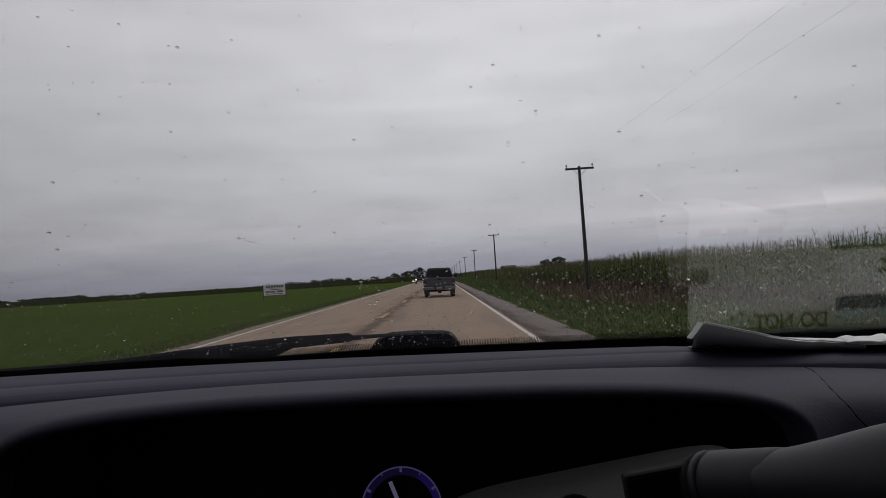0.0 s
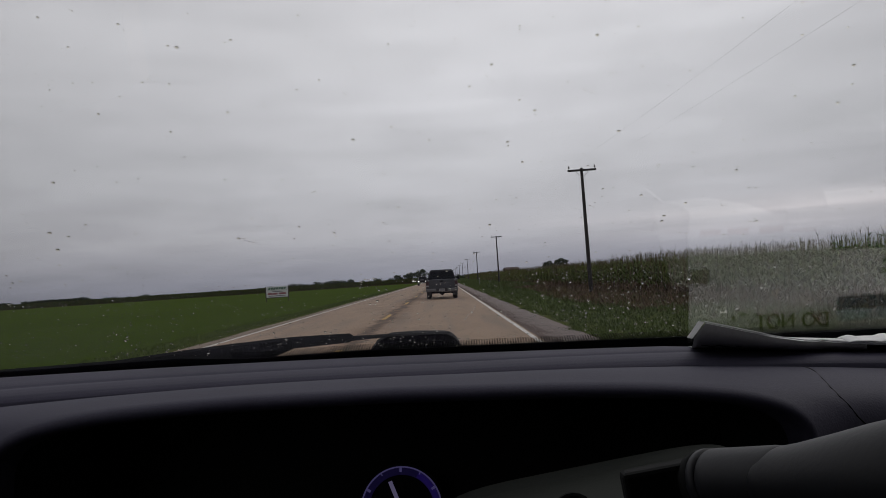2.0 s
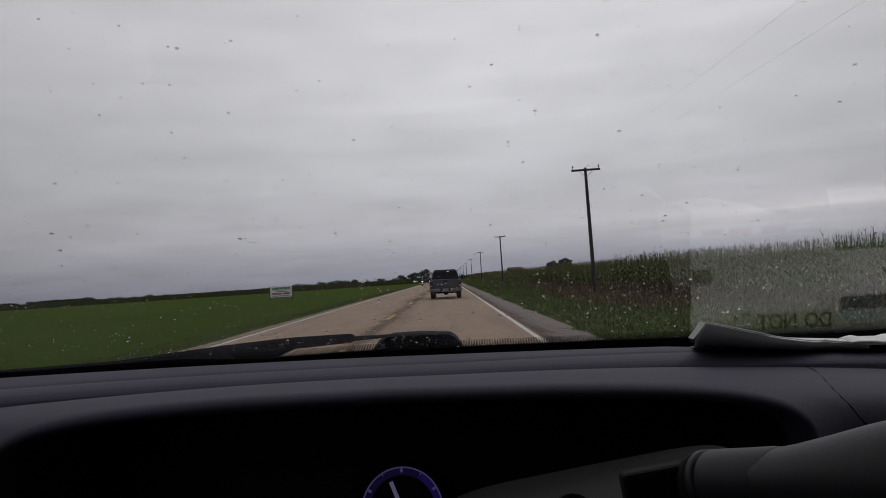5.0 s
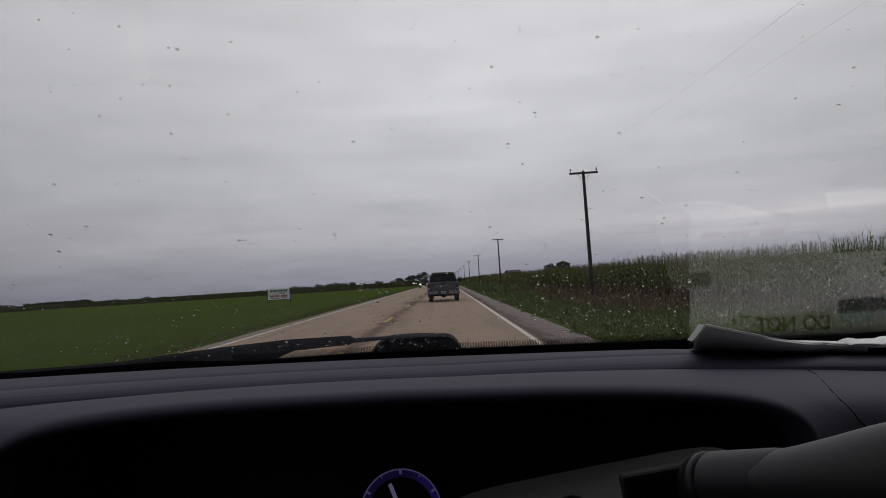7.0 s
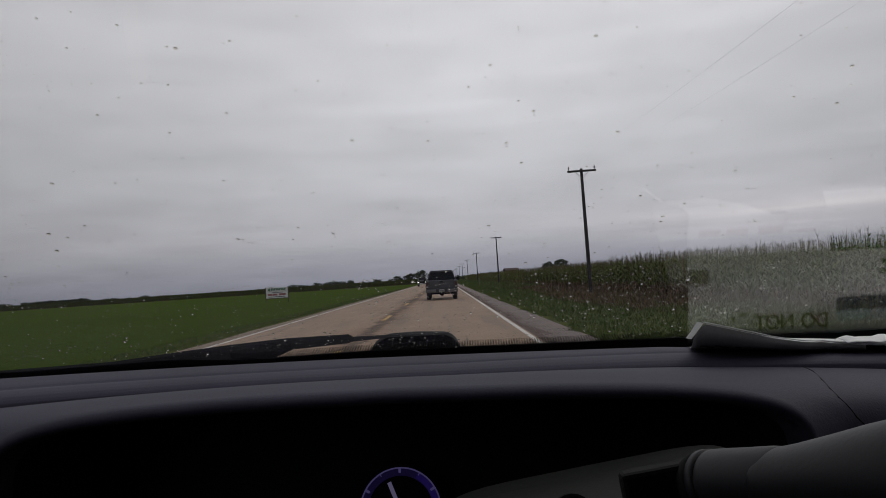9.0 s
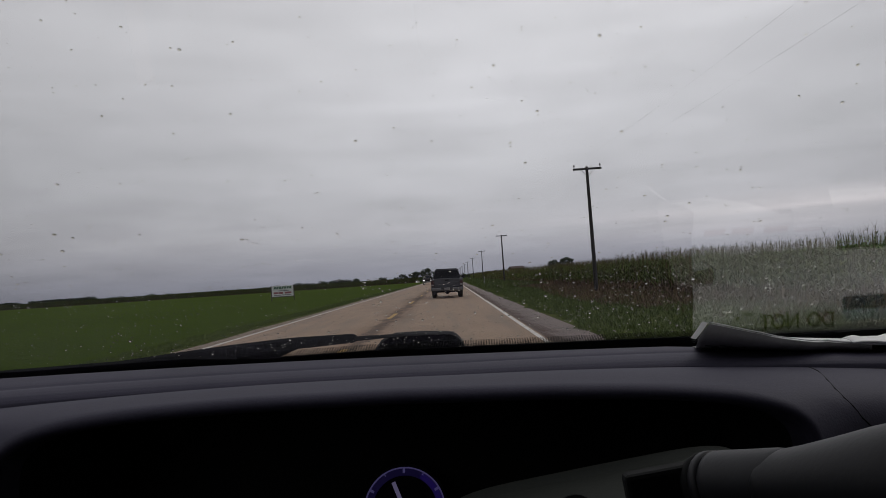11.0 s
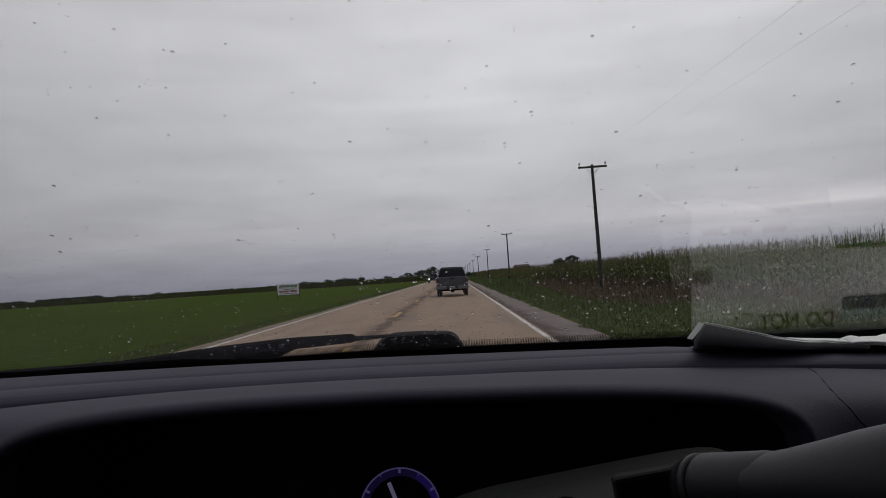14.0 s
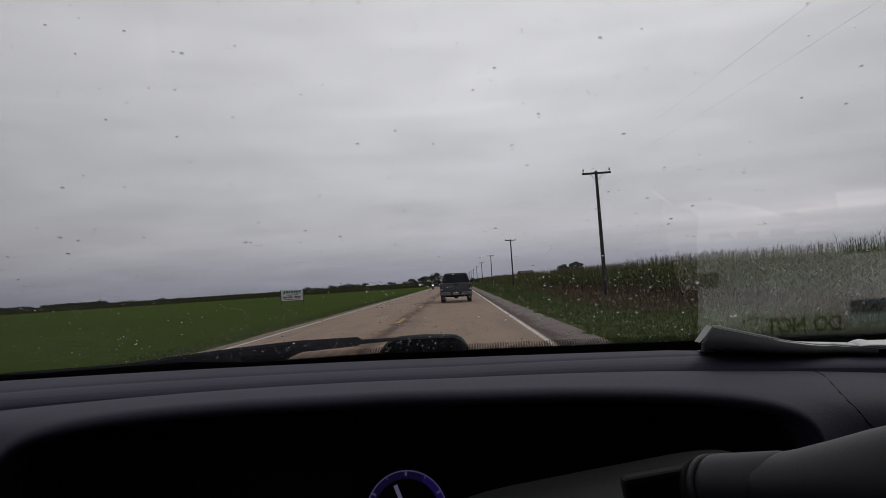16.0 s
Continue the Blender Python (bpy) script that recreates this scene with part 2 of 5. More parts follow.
def ground_surface():
    """Turf: mown green crop to one side of the road, rougher mixed grass on the other."""
    m = surface("ground_turf", (0.050, 0.062, 0.019), (0.098, 0.110, 0.035), scale=0.25, rough=1.0, fine=9, bump=0.8, depth=0.06, spec=0.0)
    n, l = m.node_tree.nodes, m.node_tree.links
    p = n["Principled BSDF"]
    base = p.inputs["Base Color"].links[0].from_socket
    at = n.new("ShaderNodeTexCoord")
    xyz = n.new("ShaderNodeSeparateXYZ")
    l.new(at.outputs["Object"], xyz.inputs[0])
    k = n.new("ShaderNodeMapRange")
    k.inputs["From Min"].default_value, k.inputs["From Max"].default_value = -7.6, -10.0
    l.new(xyz.outputs["X"], k.inputs["Value"])
    far = n.new("ShaderNodeTexNoise")
    far.inputs["Scale"].default_value, far.inputs["Detail"].default_value = 0.03, 5
    l.new(at.outputs["Object"], far.inputs["Vector"])
    crop = n.new("ShaderNodeMix")
    crop.data_type = "RGBA"
    crop.inputs["A"].default_value, crop.inputs["B"].default_value = (0.040, 0.062, 0.012, 1), (0.070, 0.102, 0.019, 1)
    l.new(far.outputs["Fac"], crop.inputs["Factor"])
    c = n.new("ShaderNodeMix")
    c.data_type = "RGBA"
    l.new(k.outputs[0], c.inputs["Factor"])
    l.new(base, c.inputs["A"])
    l.new(crop.outputs["Result"], c.inputs["B"])
    l.new(c.outputs["Result"], p.inputs["Base Color"])
    return m


def shoulder_surface():
    """Grey-brown gravel with a rut of darker wet earth along the edge of the paving."""
    m = surface("shoulder_gravel", (0.110, 0.085, 0.077), (0.225, 0.182, 0.168), scale=0.8, rough=0.95, fine=45, bump=0.9, depth=0.02)
    n, l = m.node_tree.nodes, m.node_tree.links
    p = n["Principled BSDF"]
    base = p.inputs["Base Color"].links[0].from_socket
    at, xyz, long = n.new("ShaderNodeTexCoord"), n.new("ShaderNodeSeparateXYZ"), n.new("ShaderNodeMapping")
    l.new(at.outputs["Object"], xyz.inputs[0])
    long.inputs["Scale"].default_value = (1.0, 0.35, 1.0)
    l.new(at.outputs["Object"], long.inputs["Vector"])
    ragged = n.new("ShaderNodeTexNoise")
    ragged.inputs["Scale"].default_value, ragged.inputs["Detail"].default_value = 2.6, 7
    l.new(long.outputs[0], ragged.inputs["Vector"])
    edge = n.new("ShaderNodeMath")
    edge.operation = "MULTIPLY_ADD"
    edge.inputs[1].default_value = -1.1
    l.new(ragged.outputs["Fac"], edge.inputs[0])
    l.new(xyz.outputs["X"], edge.inputs[2])
    rut = n.new("ShaderNodeMapRange")
    for key, v in (("From Min", 1.42), ("From Max", 1.68), ("To Min", 0.85), ("To Max", 0.0)):
        rut.inputs[key].default_value = v
    l.new(edge.outputs[0], rut.inputs["Value"])
    side = n.new("ShaderNodeMath")
    side.operation = "GREATER_THAN"
    side.inputs[1].default_value = 0.0
    l.new(xyz.outputs["X"], side.inputs[0])
    both = n.new("ShaderNodeMath")
    both.operation = "MULTIPLY"
    l.new(rut.outputs[0], both.inputs[0])
    l.new(side.outputs[0], both.inputs[1])
    c = n.new("ShaderNodeMix")
    c.data_type = "RGBA"
    c.inputs["B"].default_value = (0.070, 0.044, 0.032, 1)
    l.new(base, c.inputs["A"])
    l.new(both.outputs[0], c.inputs["Factor"])
    l.new(c.outputs["Result"], p.inputs["Base Color"])
    return m


ROAD = road_surface()
DUST = surface("tan_roadside_dust", (0.150, 0.112, 0.082), (0.245, 0.190, 0.145), scale=0.8, rough=0.95, fine=40, bump=0.8, depth=0.015, stretch=(1, 0.3, 1))
GROUND = ground_surface()
GRAVEL = shoulder_surface()
CLOD = surface("dirt_clods", (0.075, 0.052, 0.042), (0.17, 0.128, 0.105), rough=1.0, island=0.7, bump=0, spec=0.0)
WHITE_LINE = surface("worn_white_paint", (0.40, 0.38, 0.34), (0.72, 0.70, 0.66), scale=2.5, rough=0.7, fine=30)
YELLOW_LINE = surface("worn_yellow_paint", (0.24, 0.14, 0.045), (0.54, 0.33, 0.055), scale=3, rough=0.7, fine=14)
GRASS = surface("grass_blades", (0.054, 0.078, 0.024), (0.128, 0.164, 0.055), rough=0.8, island=0.8, bump=0, spec=0.0)
WEED = surface("dry_weed_stems", (0.080, 0.056, 0.034), (0.160, 0.118, 0.074), rough=0.9, island=0.8, bump=0, spec=0.0)
CROP = surface("crop_leaves", (0.054, 0.083, 0.014), (0.082, 0.122, 0.022), rough=0.75, island=0.8, bump=0, spec=0.0)
CORN = surface("corn_leaves", (0.050, 0.076, 0.017), (0.120, 0.160, 0.039), rough=0.7, island=0.8, bump=0, spec=0.0)
CORN_DRY = surface("corn_dry_leaves", (0.070, 0.052, 0.026), (0.150, 0.110, 0.060), rough=0.9, island=0.8, bump=0, spec=0.0)
TASSEL = surface("corn_tassels", (0.075, 0.070, 0.034), (0.150, 0.135, 0.070), rough=0.8, island=0.8, bump=0, spec=0.0)
CANOPY = surface("far_corn_canopy", (0.026, 0.043, 0.013), (0.066, 0.088, 0.028), scale=0.4, rough=0.9, fine=5, bump=0.8, depth=0.2, spec=0.0)
LEAF = surface("tree_leaves", (0.034, 0.045, 0.026), (0.068, 0.084, 0.046), rough=0.8, island=0.8, bump=0, spec=0.0)
BARK = surface("tree_bark", (0.04, 0.03, 0.022), (0.10, 0.08, 0.06), rough=0.9, fine=20, bump=0.6)
POLE_WOOD = surface("creosoted_pole_wood", (0.012, 0.010, 0.009), (0.034, 0.029, 0.025), scale=3, rough=0.8, fine=40, bump=0.5, stretch=(4, 4, 0.4))
PORCELAIN = surface("insulator_porcelain", (0.10, 0.09, 0.09), (0.22, 0.2, 0.19), rough=0.25)
STEEL = surface("galvanised_steel", (0.18, 0.18, 0.18), (0.32, 0.32, 0.32), rough=0.5, metal=0.8)
WIRE = surface("weathered_wire", (0.12, 0.12, 0.125), (0.2, 0.2, 0.205), rough=0.6, metal=0.4)
PAD = surface("dash_vinyl", (0.0350, 0.0326, 0.0525), (0.0490, 0.0458, 0.0720), scale=6, rough=0.7, fine=420, bump=0.25, depth=0.0015, spec=0.22)
BLACK = surface("black_plastic", (0.009, 0.0095, 0.0095), (0.015, 0.0155, 0.016), scale=5, rough=0.7, fine=300, bump=0.1, depth=0.001, spec=0.1)
COLUMN = surface("grey_column_plastic", (0.024, 0.027, 0.0235), (0.036, 0.0395, 0.035), scale=6, rough=0.7, fine=300, bump=0.2, depth=0.001, spec=0.2)
LEVER = surface("satin_lever_plastic", (0.0070, 0.0072, 0.0094), (0.0104, 0.0107, 0.0134), scale=8, rough=0.45, fine=300, bump=0.1, depth=0.001, spec=0.27)
SLEEVE = surface("dark_sleeve_plastic", (0.0098, 0.0100, 0.0128), (0.0145, 0.0148, 0.0185), scale=8, rough=0.5, fine=300, bump=0.1, depth=0.001, spec=0.32)
RUBBER = surface("black_rubber", (0.016, 0.016, 0.018), (0.028, 0.028, 0.031), scale=6, rough=0.55, fine=120)
BLADE = surface("matt_black_rubber", (0.006, 0.006, 0.0065), (0.011, 0.011, 0.012), scale=8, rough=0.7, fine=150, spec=0.25)
HEADLINER = surface("grey_headliner", (0.16, 0.155, 0.15), (0.22, 0.215, 0.21), scale=8, rough=1.0, fine=300)
SEAT = surface("grey_seat_cloth", (0.06, 0.06, 0.062), (0.10, 0.10, 0.102), scale=8, rough=1.0, fine=300)
DOOR_TRIM = surface("dark_door_vinyl", (0.022, 0.022, 0.024), (0.028, 0.028, 0.030), scale=3, rough=0.9, fine=40, bump=0, spec=0.1)
CARPET = surface("black_floor_carpet", (0.010, 0.010, 0.011), (0.016, 0.016, 0.017), scale=6, rough=1.0, fine=200, bump=0.2, depth=0.003, spec=0.0)
PAPER = surface("white_paper", (0.80, 0.80, 0.79), (0.88, 0.88, 0.87), scale=10, rough=0.8, fine=200, bump=0.1, depth=0.001)


def thin_sheet(name, dark, light, through):
    """Paper that lets a share of the light through to its other side."""
    m = surface(name, dark, light, scale=10, rough=0.8, fine=200, bump=0.1, depth=0.001)
    n, l = m.node_tree.nodes, m.node_tree.links
    p, out = n["Principled BSDF"], n["Material Output"]
    soak, mix = n.new("ShaderNodeBsdfTranslucent"), n.new("ShaderNodeMixShader")
    soak.inputs["Color"].default_value = (0.9, 0.86, 0.87, 1)
    mix.inputs[0].default_value = through
    l.new(p.outputs[0], mix.inputs[1])
    l.new(soak.outputs[0], mix.inputs[2])
    l.new(mix.outputs[0], out.inputs[0])
    return m


# white paper's curled underside; its shade is put into this grey
SHADED_BACK = surface("shaded_paper_back", (0.26, 0.25, 0.25), (0.33, 0.32, 0.32), scale=25, rough=0.85, fine=200, bump=0.1, depth=0.0006, spec=0.1)
SHEET = thin_sheet("thin_white_paper", (0.73, 0.75, 0.73), (0.83, 0.85, 0.83), 0.10)
# lower side of the white sheet, with its shade put into a dark colour
SHADED_UNDERSIDE = thin_sheet("shaded_sheet_underside", (0.045, 0.043, 0.044), (0.068, 0.065, 0.066), 0.15)
INK = surface("black_ink", (0.012, 0.012, 0.012), (0.02, 0.02, 0.02), rough=0.7, bump=0)
TEAL = surface("teal_ink", (0.52, 0.70, 0.76), (0.60, 0.78, 0.84), scale=20, rough=0.7, bump=0)
NAVY = surface("dark_blue_ink", (0.020, 0.07, 0.12), (0.035, 0.10, 0.16), scale=20, rough=0.7, bump=0)
GREEN_INK = surface("green_ink", (0.045, 0.13, 0.065), (0.065, 0.17, 0.09), scale=20, rough=0.7, bump=0)
RED_INK = surface("red_ink", (0.42, 0.25, 0.20), (0.52, 0.33, 0.27), scale=20, rough=0.7, bump=0)
GAUGE_RING = surface("lit_gauge_ring", (0.1, 0.1, 0.14), (0.1, 0.1, 0.14), bump=0, emit=(0.42, 0.36, 1.0), power=0.072)
GAUGE_BAND = surface("lit_blue_band", (0.02, 0.02, 0.05), (0.02, 0.02, 0.05), bump=0, emit=(0.18, 0.10, 1.0), power=0.012)
GAUGE_ARC = surface("lit_bright_blue_arc", (0.02, 0.02, 0.05), (0.02, 0.02, 0.05), bump=0, emit=(0.14, 0.06, 1.0), power=0.034)
NEEDLE = surface("lit_needle", (0.1, 0.1, 0.12), (0.1, 0.1, 0.12), bump=0, emit=(0.62, 0.55, 1.0), power=0.10)
GLASS = clear_pane("windshield_glass")
WATER = water("rain_water")
TRUCK_PAINT = surface("dark_blue_grey_paint", (0.034, 0.036, 0.043), (0.048, 0.051, 0.060), scale=2, rough=0.35, fine=30, bump=0.03)
CAB_PAINT = surface("dark_cab_paint", (0.012, 0.013, 0.016), (0.020, 0.021, 0.025), scale=2, rough=0.55, fine=30, bump=0.03, spec=0.12)
SUV_PAINT = surface("dark_maroon_paint", (0.020, 0.016, 0.017), (0.032, 0.024, 0.025), scale=2, rough=0.35, fine=30, bump=0.03)
CHROME = surface("dull_chrome", (0.10, 0.10, 0.104), (0.17, 0.17, 0.175), rough=0.4, metal=0.7)
DARK_GLASS = surface("dark_tinted_glass", (0.005, 0.006, 0.008), (0.009, 0.010, 0.012), rough=0.15, bump=0, spec=0.15)
TAIL_RED = surface("red_tail_lens", (0.032, 0.010, 0.010), (0.050, 0.014, 0.014), rough=0.35, bump=0)
PLATE = surface("plate_white", (0.22, 0.22, 0.22), (0.32, 0.32, 0.32), rough=0.5, bump=0)
HEADLAMP = surface("lit_headlamp", (0.8, 0.8, 0.8), (0.8, 0.8, 0.8), bump=0, emit=(1.0, 0.97, 0.9), power=1.4)
SIGN_WHITE = surface("sign_white_board", (0.55, 0.56, 0.56), (0.68, 0.69, 0.69), scale=1.5, rough=0.6)
SIGN_GREEN = surface("sign_green_paint", (0.03, 0.085, 0.05), (0.04, 0.11, 0.06), rough=0.6, bump=0)
SIGN_RED = surface("sign_red_paint", (0.24, 0.085, 0.095), (0.31, 0.11, 0.12), rough=0.6, bump=0)
SIGN_GREY = surface("sign_grey_paint", (0.10, 0.10, 0.11), (0.16, 0.16, 0.17), rough=0.6, bump=0)
BARN_ROOF = surface("rusty_barn_roof", (0.045, 0.028, 0.024), (0.075, 0.045, 0.038), scale=0.6, rough=0.8, fine=12)
BARN_WALL = surface("weathered_barn_boards", (0.07, 0.045, 0.035), (0.12, 0.085, 0.065), scale=0.5, rough=0.9, fine=10)
REFLECTOR = surface("white_reflector", (0.55, 0.55, 0.52), (0.75, 0.75, 0.72), rough=0.3, bump=0)
POST_WOOD = surface("sign_post_wood", (0.05, 0.042, 0.035), (0.09, 0.075, 0.06), rough=0.9, fine=30)

# ---- building helpers ----
def mesh_object(name, data_or_bm, material, parent=None, smooth=False):
    me = data_or_bm
    if isinstance(me, bmesh.types.BMesh):
        me = bpy.data.meshes.new(name)
        bmesh.ops.recalc_face_normals(data_or_bm, faces=data_or_bm.faces)
        data_or_bm.to_mesh(me)
        data_or_bm.free()
    if not me.materials:
        me.materials.append(material)
    if smooth:
        me.shade_smooth()
    ob = new(name, me)
    ob.parent = parent
    return ob


def part(name, bm, material, parent, label="", smooth=False):
    """Links a bmesh as one mesh object under a thing or under a part."""
    return tagged(mesh_object(name, bm, material, parent, smooth), label)


def thing(name, label, category, m=None, group="", kind=""):
    """An Empty at the base of a thing made of parts."""
    ob = tagged(new(name), label, category, group, kind)
    ob.empty_display_size = 0.1
    if m is not None:
        ob.matrix_basis = m
    return ob


def single(name, bm, material, label, category, m=None, group="", kind="", smooth=False):
    """A thing that is one mesh."""
    ob = tagged(mesh_object(name, bm, material, None, smooth), label, category, group, kind)
    if m is not None:
        ob.matrix_basis = m
    return ob


def add_box(bm, x0, x1, y0, y1, z0, z1, bevel=0.0, m=None, segments=2):
    b = bmesh.new()
    bmesh.ops.create_cube(b, size=1)
    bmesh.ops.scale(b, vec=(x1 - x0, y1 - y0, z1 - z0), verts=b.verts)
    bmesh.ops.translate(b, vec=((x0 + x1) / 2, (y0 + y1) / 2, (z0 + z1) / 2), verts=b.verts)
    if bevel:
        bmesh.ops.bevel(b, geom=b.edges[:], offset=bevel, segments=segments, affect="EDGES", profile=0.5)
    join(bm, b, m)
    return bm


def join(bm, b, m=None):
    if m is not None:
        bmesh.ops.transform(b, matrix=m, verts=b.verts)
    made = {v: bm.verts.new(v.co) for v in b.verts}
    for f in b.faces:
        bm.faces.new([made[v] for v in f.verts])
    b.free()
    return bm


def box(*a, **k):
    return add_box(bmesh.new(), *a, **k)


def add_tube(bm, points, radii, sides=10, cap=True, squash=1.0):
    """A round bar through points, with a radius at each."""
    pts = [Vector(p) for p in points]
    rings = []
    for i, p in enumerate(pts):
        ahead = (pts[min(i + 1, len(pts) - 1)] - pts[max(i - 1, 0)]).normalized()
        side = ahead.cross(Vector((0, 0, 1)))
        side = side.normalized() if side.length > 1e-4 else Vector((1, 0, 0))
        up = side.cross(ahead).normalized()
        rings.append([bm.verts.new(p + radii[i] * (math.cos(a) * side + squash * math.sin(a) * up))
                      for a in (2 * math.pi * k / sides for k in range(sides))])
    for a, b in zip(rings, rings[1:]):
        for k in range(sides):
            bm.faces.new((a[k], a[(k + 1) % sides], b[(k + 1) % sides], b[k]))
    if cap:
        bm.faces.new(rings[0][::-1])
        bm.faces.new(rings[-1])
    return bm


def tube(*a, **k):
    return add_tube(bmesh.new(), *a, **k)


def sheet(nu, nv, place):
    """A grid whose points are place(u, v) for u and v from 0 to 1."""
    bm = bmesh.new()
    g = [[bm.verts.new(place(i / nu, j / nv)) for j in range(nv + 1)] for i in range(nu + 1)]
    for i in range(nu):
        for j in range(nv):
            bm.faces.new((g[i][j], g[i + 1][j], g[i + 1][j + 1], g[i][j + 1]))
    return bm


def thicken(bm, depth, way=(0, 0, 1)):
    """Gives a sheet a thickness away from its seen side."""
    rim = [e for e in bm.edges if len(e.link_faces) == 1]
    faces = bm.faces[:]
    low = {v: bm.verts.new(v.co - Vector(way) * depth) for v in bm.verts[:]}
    for f in faces:
        bm.faces.new([low[v] for v in reversed(f.verts)])
    for e in rim:
        a, b = e.verts
        bm.faces.new((a, b, low[b], low[a]))
    return bm


def loft(sections, closed=True):
    """A skin over sections, each a list of points of equal number, with both ends shut."""
    bm = bmesh.new()
    rings = [[bm.verts.new(p) for p in s] for s in sections]
    n = len(rings[0])
    for a, b in zip(rings, rings[1:]):
        for k in range(n if closed else n - 1):
            bm.faces.new((a[k], a[(k + 1) % n], b[(k + 1) % n], b[k]))
    if closed:
        bm.faces.new(rings[0][::-1])
        bm.faces.new(rings[-1])
    return bm


def raw_mesh(name, verts, faces, slots=None, materials=()):
    """A mesh straight from arrays; faces all with the same number of corners."""
    me = bpy.data.meshes.new(name)
    verts, faces = np.asarray(verts, np.float32), np.asarray(faces, np.int32)
    n, k = faces.shape
    me.vertices.add(len(verts))
    me.vertices.foreach_set("co", verts.ravel())
    me.loops.add(n * k)
    me.loops.foreach_set("vertex_index", faces.ravel())
    me.polygons.add(n)
    me.polygons.foreach_set("loop_start", np.arange(0, n * k, k, dtype=np.int32))
    for m in materials:
        me.materials.append(m)
    if slots is not None:
        me.polygons.foreach_set("material_index", np.asarray(slots, np.int32))
    me.update(calc_edges=True)
    return me


def scatter(name, templates, places, materials):
    """One mesh of many plants. templates: (verts, faces, slots); places: rows of x, y, z, turn, size, lean x, lean y."""
    vs, fs, ss, base = [], [], [], 0
    for k, (tv, tf, ts) in enumerate(templates):
        rows = places[k::len(templates)]
        if not len(rows):
            continue
        c, s = np.cos(rows[:, 3])[:, None], np.sin(rows[:, 3])[:, None]
        size = rows[:, 4][:, None]
        x = (tv[:, 0] * c - tv[:, 1] * s) * size + rows[:, 5][:, None] * tv[:, 2] * size
        y = (tv[:, 0] * s + tv[:, 1] * c) * size + rows[:, 6][:, None] * tv[:, 2] * size
        z = tv[:, 2] * size
        v = np.stack((x + rows[:, 0][:, None], y + rows[:, 1][:, None], z + rows[:, 2][:, None]), -1)
        f = tf[None] + (np.arange(len(rows)) * len(tv))[:, None, None] + base
        vs.append(v.reshape(-1, 3))
        fs.append(f.reshape(-1, tf.shape[1]))
        ss.append(np.tile(ts, len(rows)))
        base += len(rows) * len(tv)
    return raw_mesh(name, np.concatenate(vs), np.concatenate(fs), np.concatenate(ss), materials)


rng = np.random.default_rng(7)


def blade(v, f, s, root, turn, length, width, rise, droop, steps, slot):
    """Adds a bent leaf strip of quads to the lists of a template."""
    n0 = len(v)
    out, side = np.array((math.cos(turn), math.sin(turn), 0)), np.array((-math.sin(turn), math.cos(turn), 0))
    for i in range(steps + 1):
        q = i / steps
        p = np.array(root) + out * length * (q * math.cos(rise) + 0.15 * q * q) + np.array((0, 0, length * (q * math.sin(rise) - droop * q * q)))
        w = width * (1 - q ** 2) * (0.6 + 0.4 * math.sin(math.pi * min(1, q + 0.2))) / 2 + 0.001
        v += [p - side * w, p + side * w]
    for i in range(steps):
        a = n0 + 2 * i
        f.append((a, a + 1, a + 3, a + 2))
        s.append(slot)


# ---- ground and road ----
def ground_height(x):
    xs = (-5000, -11, -8.6, -7.2, -6.6, -6.0, -5, 1.5, 2.65, 3.1, 4.6, 6.2, 8.6, 10.5, 5000)
    zs = (-0.36, -0.36, -0.33, -0.15, -0.09, -0.13, -0.3, -0.3, -0.14, -0.10, -0.30, -0.38, -0.30, -0.26, -0.26)
    return np.interp(x, xs, zs)


def road_height(x):
    return 0.04 - 0.02 * abs(x + 2.02)


def build_ground():
    xs = [-4900, -1500, -400, -120, -40, -20, -11, -9.5, -8.6, -7.9, -7.2, -6.6, -6.0, -5, 1.5, 2.65, 3.1, 3.8, 4.6, 5.4, 6.2, 7.4, 8.6, 10.5, 20, 60, 200, 800, 4900]
    ys = [-400, -60, -20, 0] + list(range(5, 120, 5)) + [140, 180, 240, 320, 450, 700, 1200, 2200, 4900]
    bm = bmesh.new()
    g = [[bm.verts.new((x, y, float(ground_height(x)) + (0.05 * noise.noise((x * 0.15, y * 0.12, 0)) if abs(x) < 60 and 0 < y < 200 and not -6.6 < x < 3.1 else 0)))
          for y in ys] for x in xs]
    for i in range(len(xs) - 1):
        for j in range(len(ys) - 1):
            bm.faces.new((g[i][j], g[i + 1][j], g[i + 1][j + 1], g[i][j + 1]))
    single("ground", bm, GROUND, "wide flat green farmland turf reaching the horizon", "ground", kind="structure", smooth=True)


def strip(x0, x1, y0, y1, height, thick, steps=1, wobble=0.0):
    """A slab along the road between two sides, following height(x)."""
    ys = [y0 + (y1 - y0) * (k / steps) ** 1.8 for k in range(steps + 1)]
    secs = []
    for k, y in enumerate(ys):
        w0, w1 = (wobble * noise.noise((x0, y * 0.5, 3)), wobble * noise.noise((x1, y * 0.5, 9))) if wobble else (0, 0)
        a, b = x0 + w0, x1 + w1
        mid = [a + (b - a) * q for q in (0, 0.25, 0.5, 0.75, 1)]
        if a < -2.02 < b:
            mid[2] = -2.02
        secs.append([(x, y, height(x)) for x in mid] + [(b, y, height(b) - thick), (a, y, height(a) - thick)])
    return loft(secs)


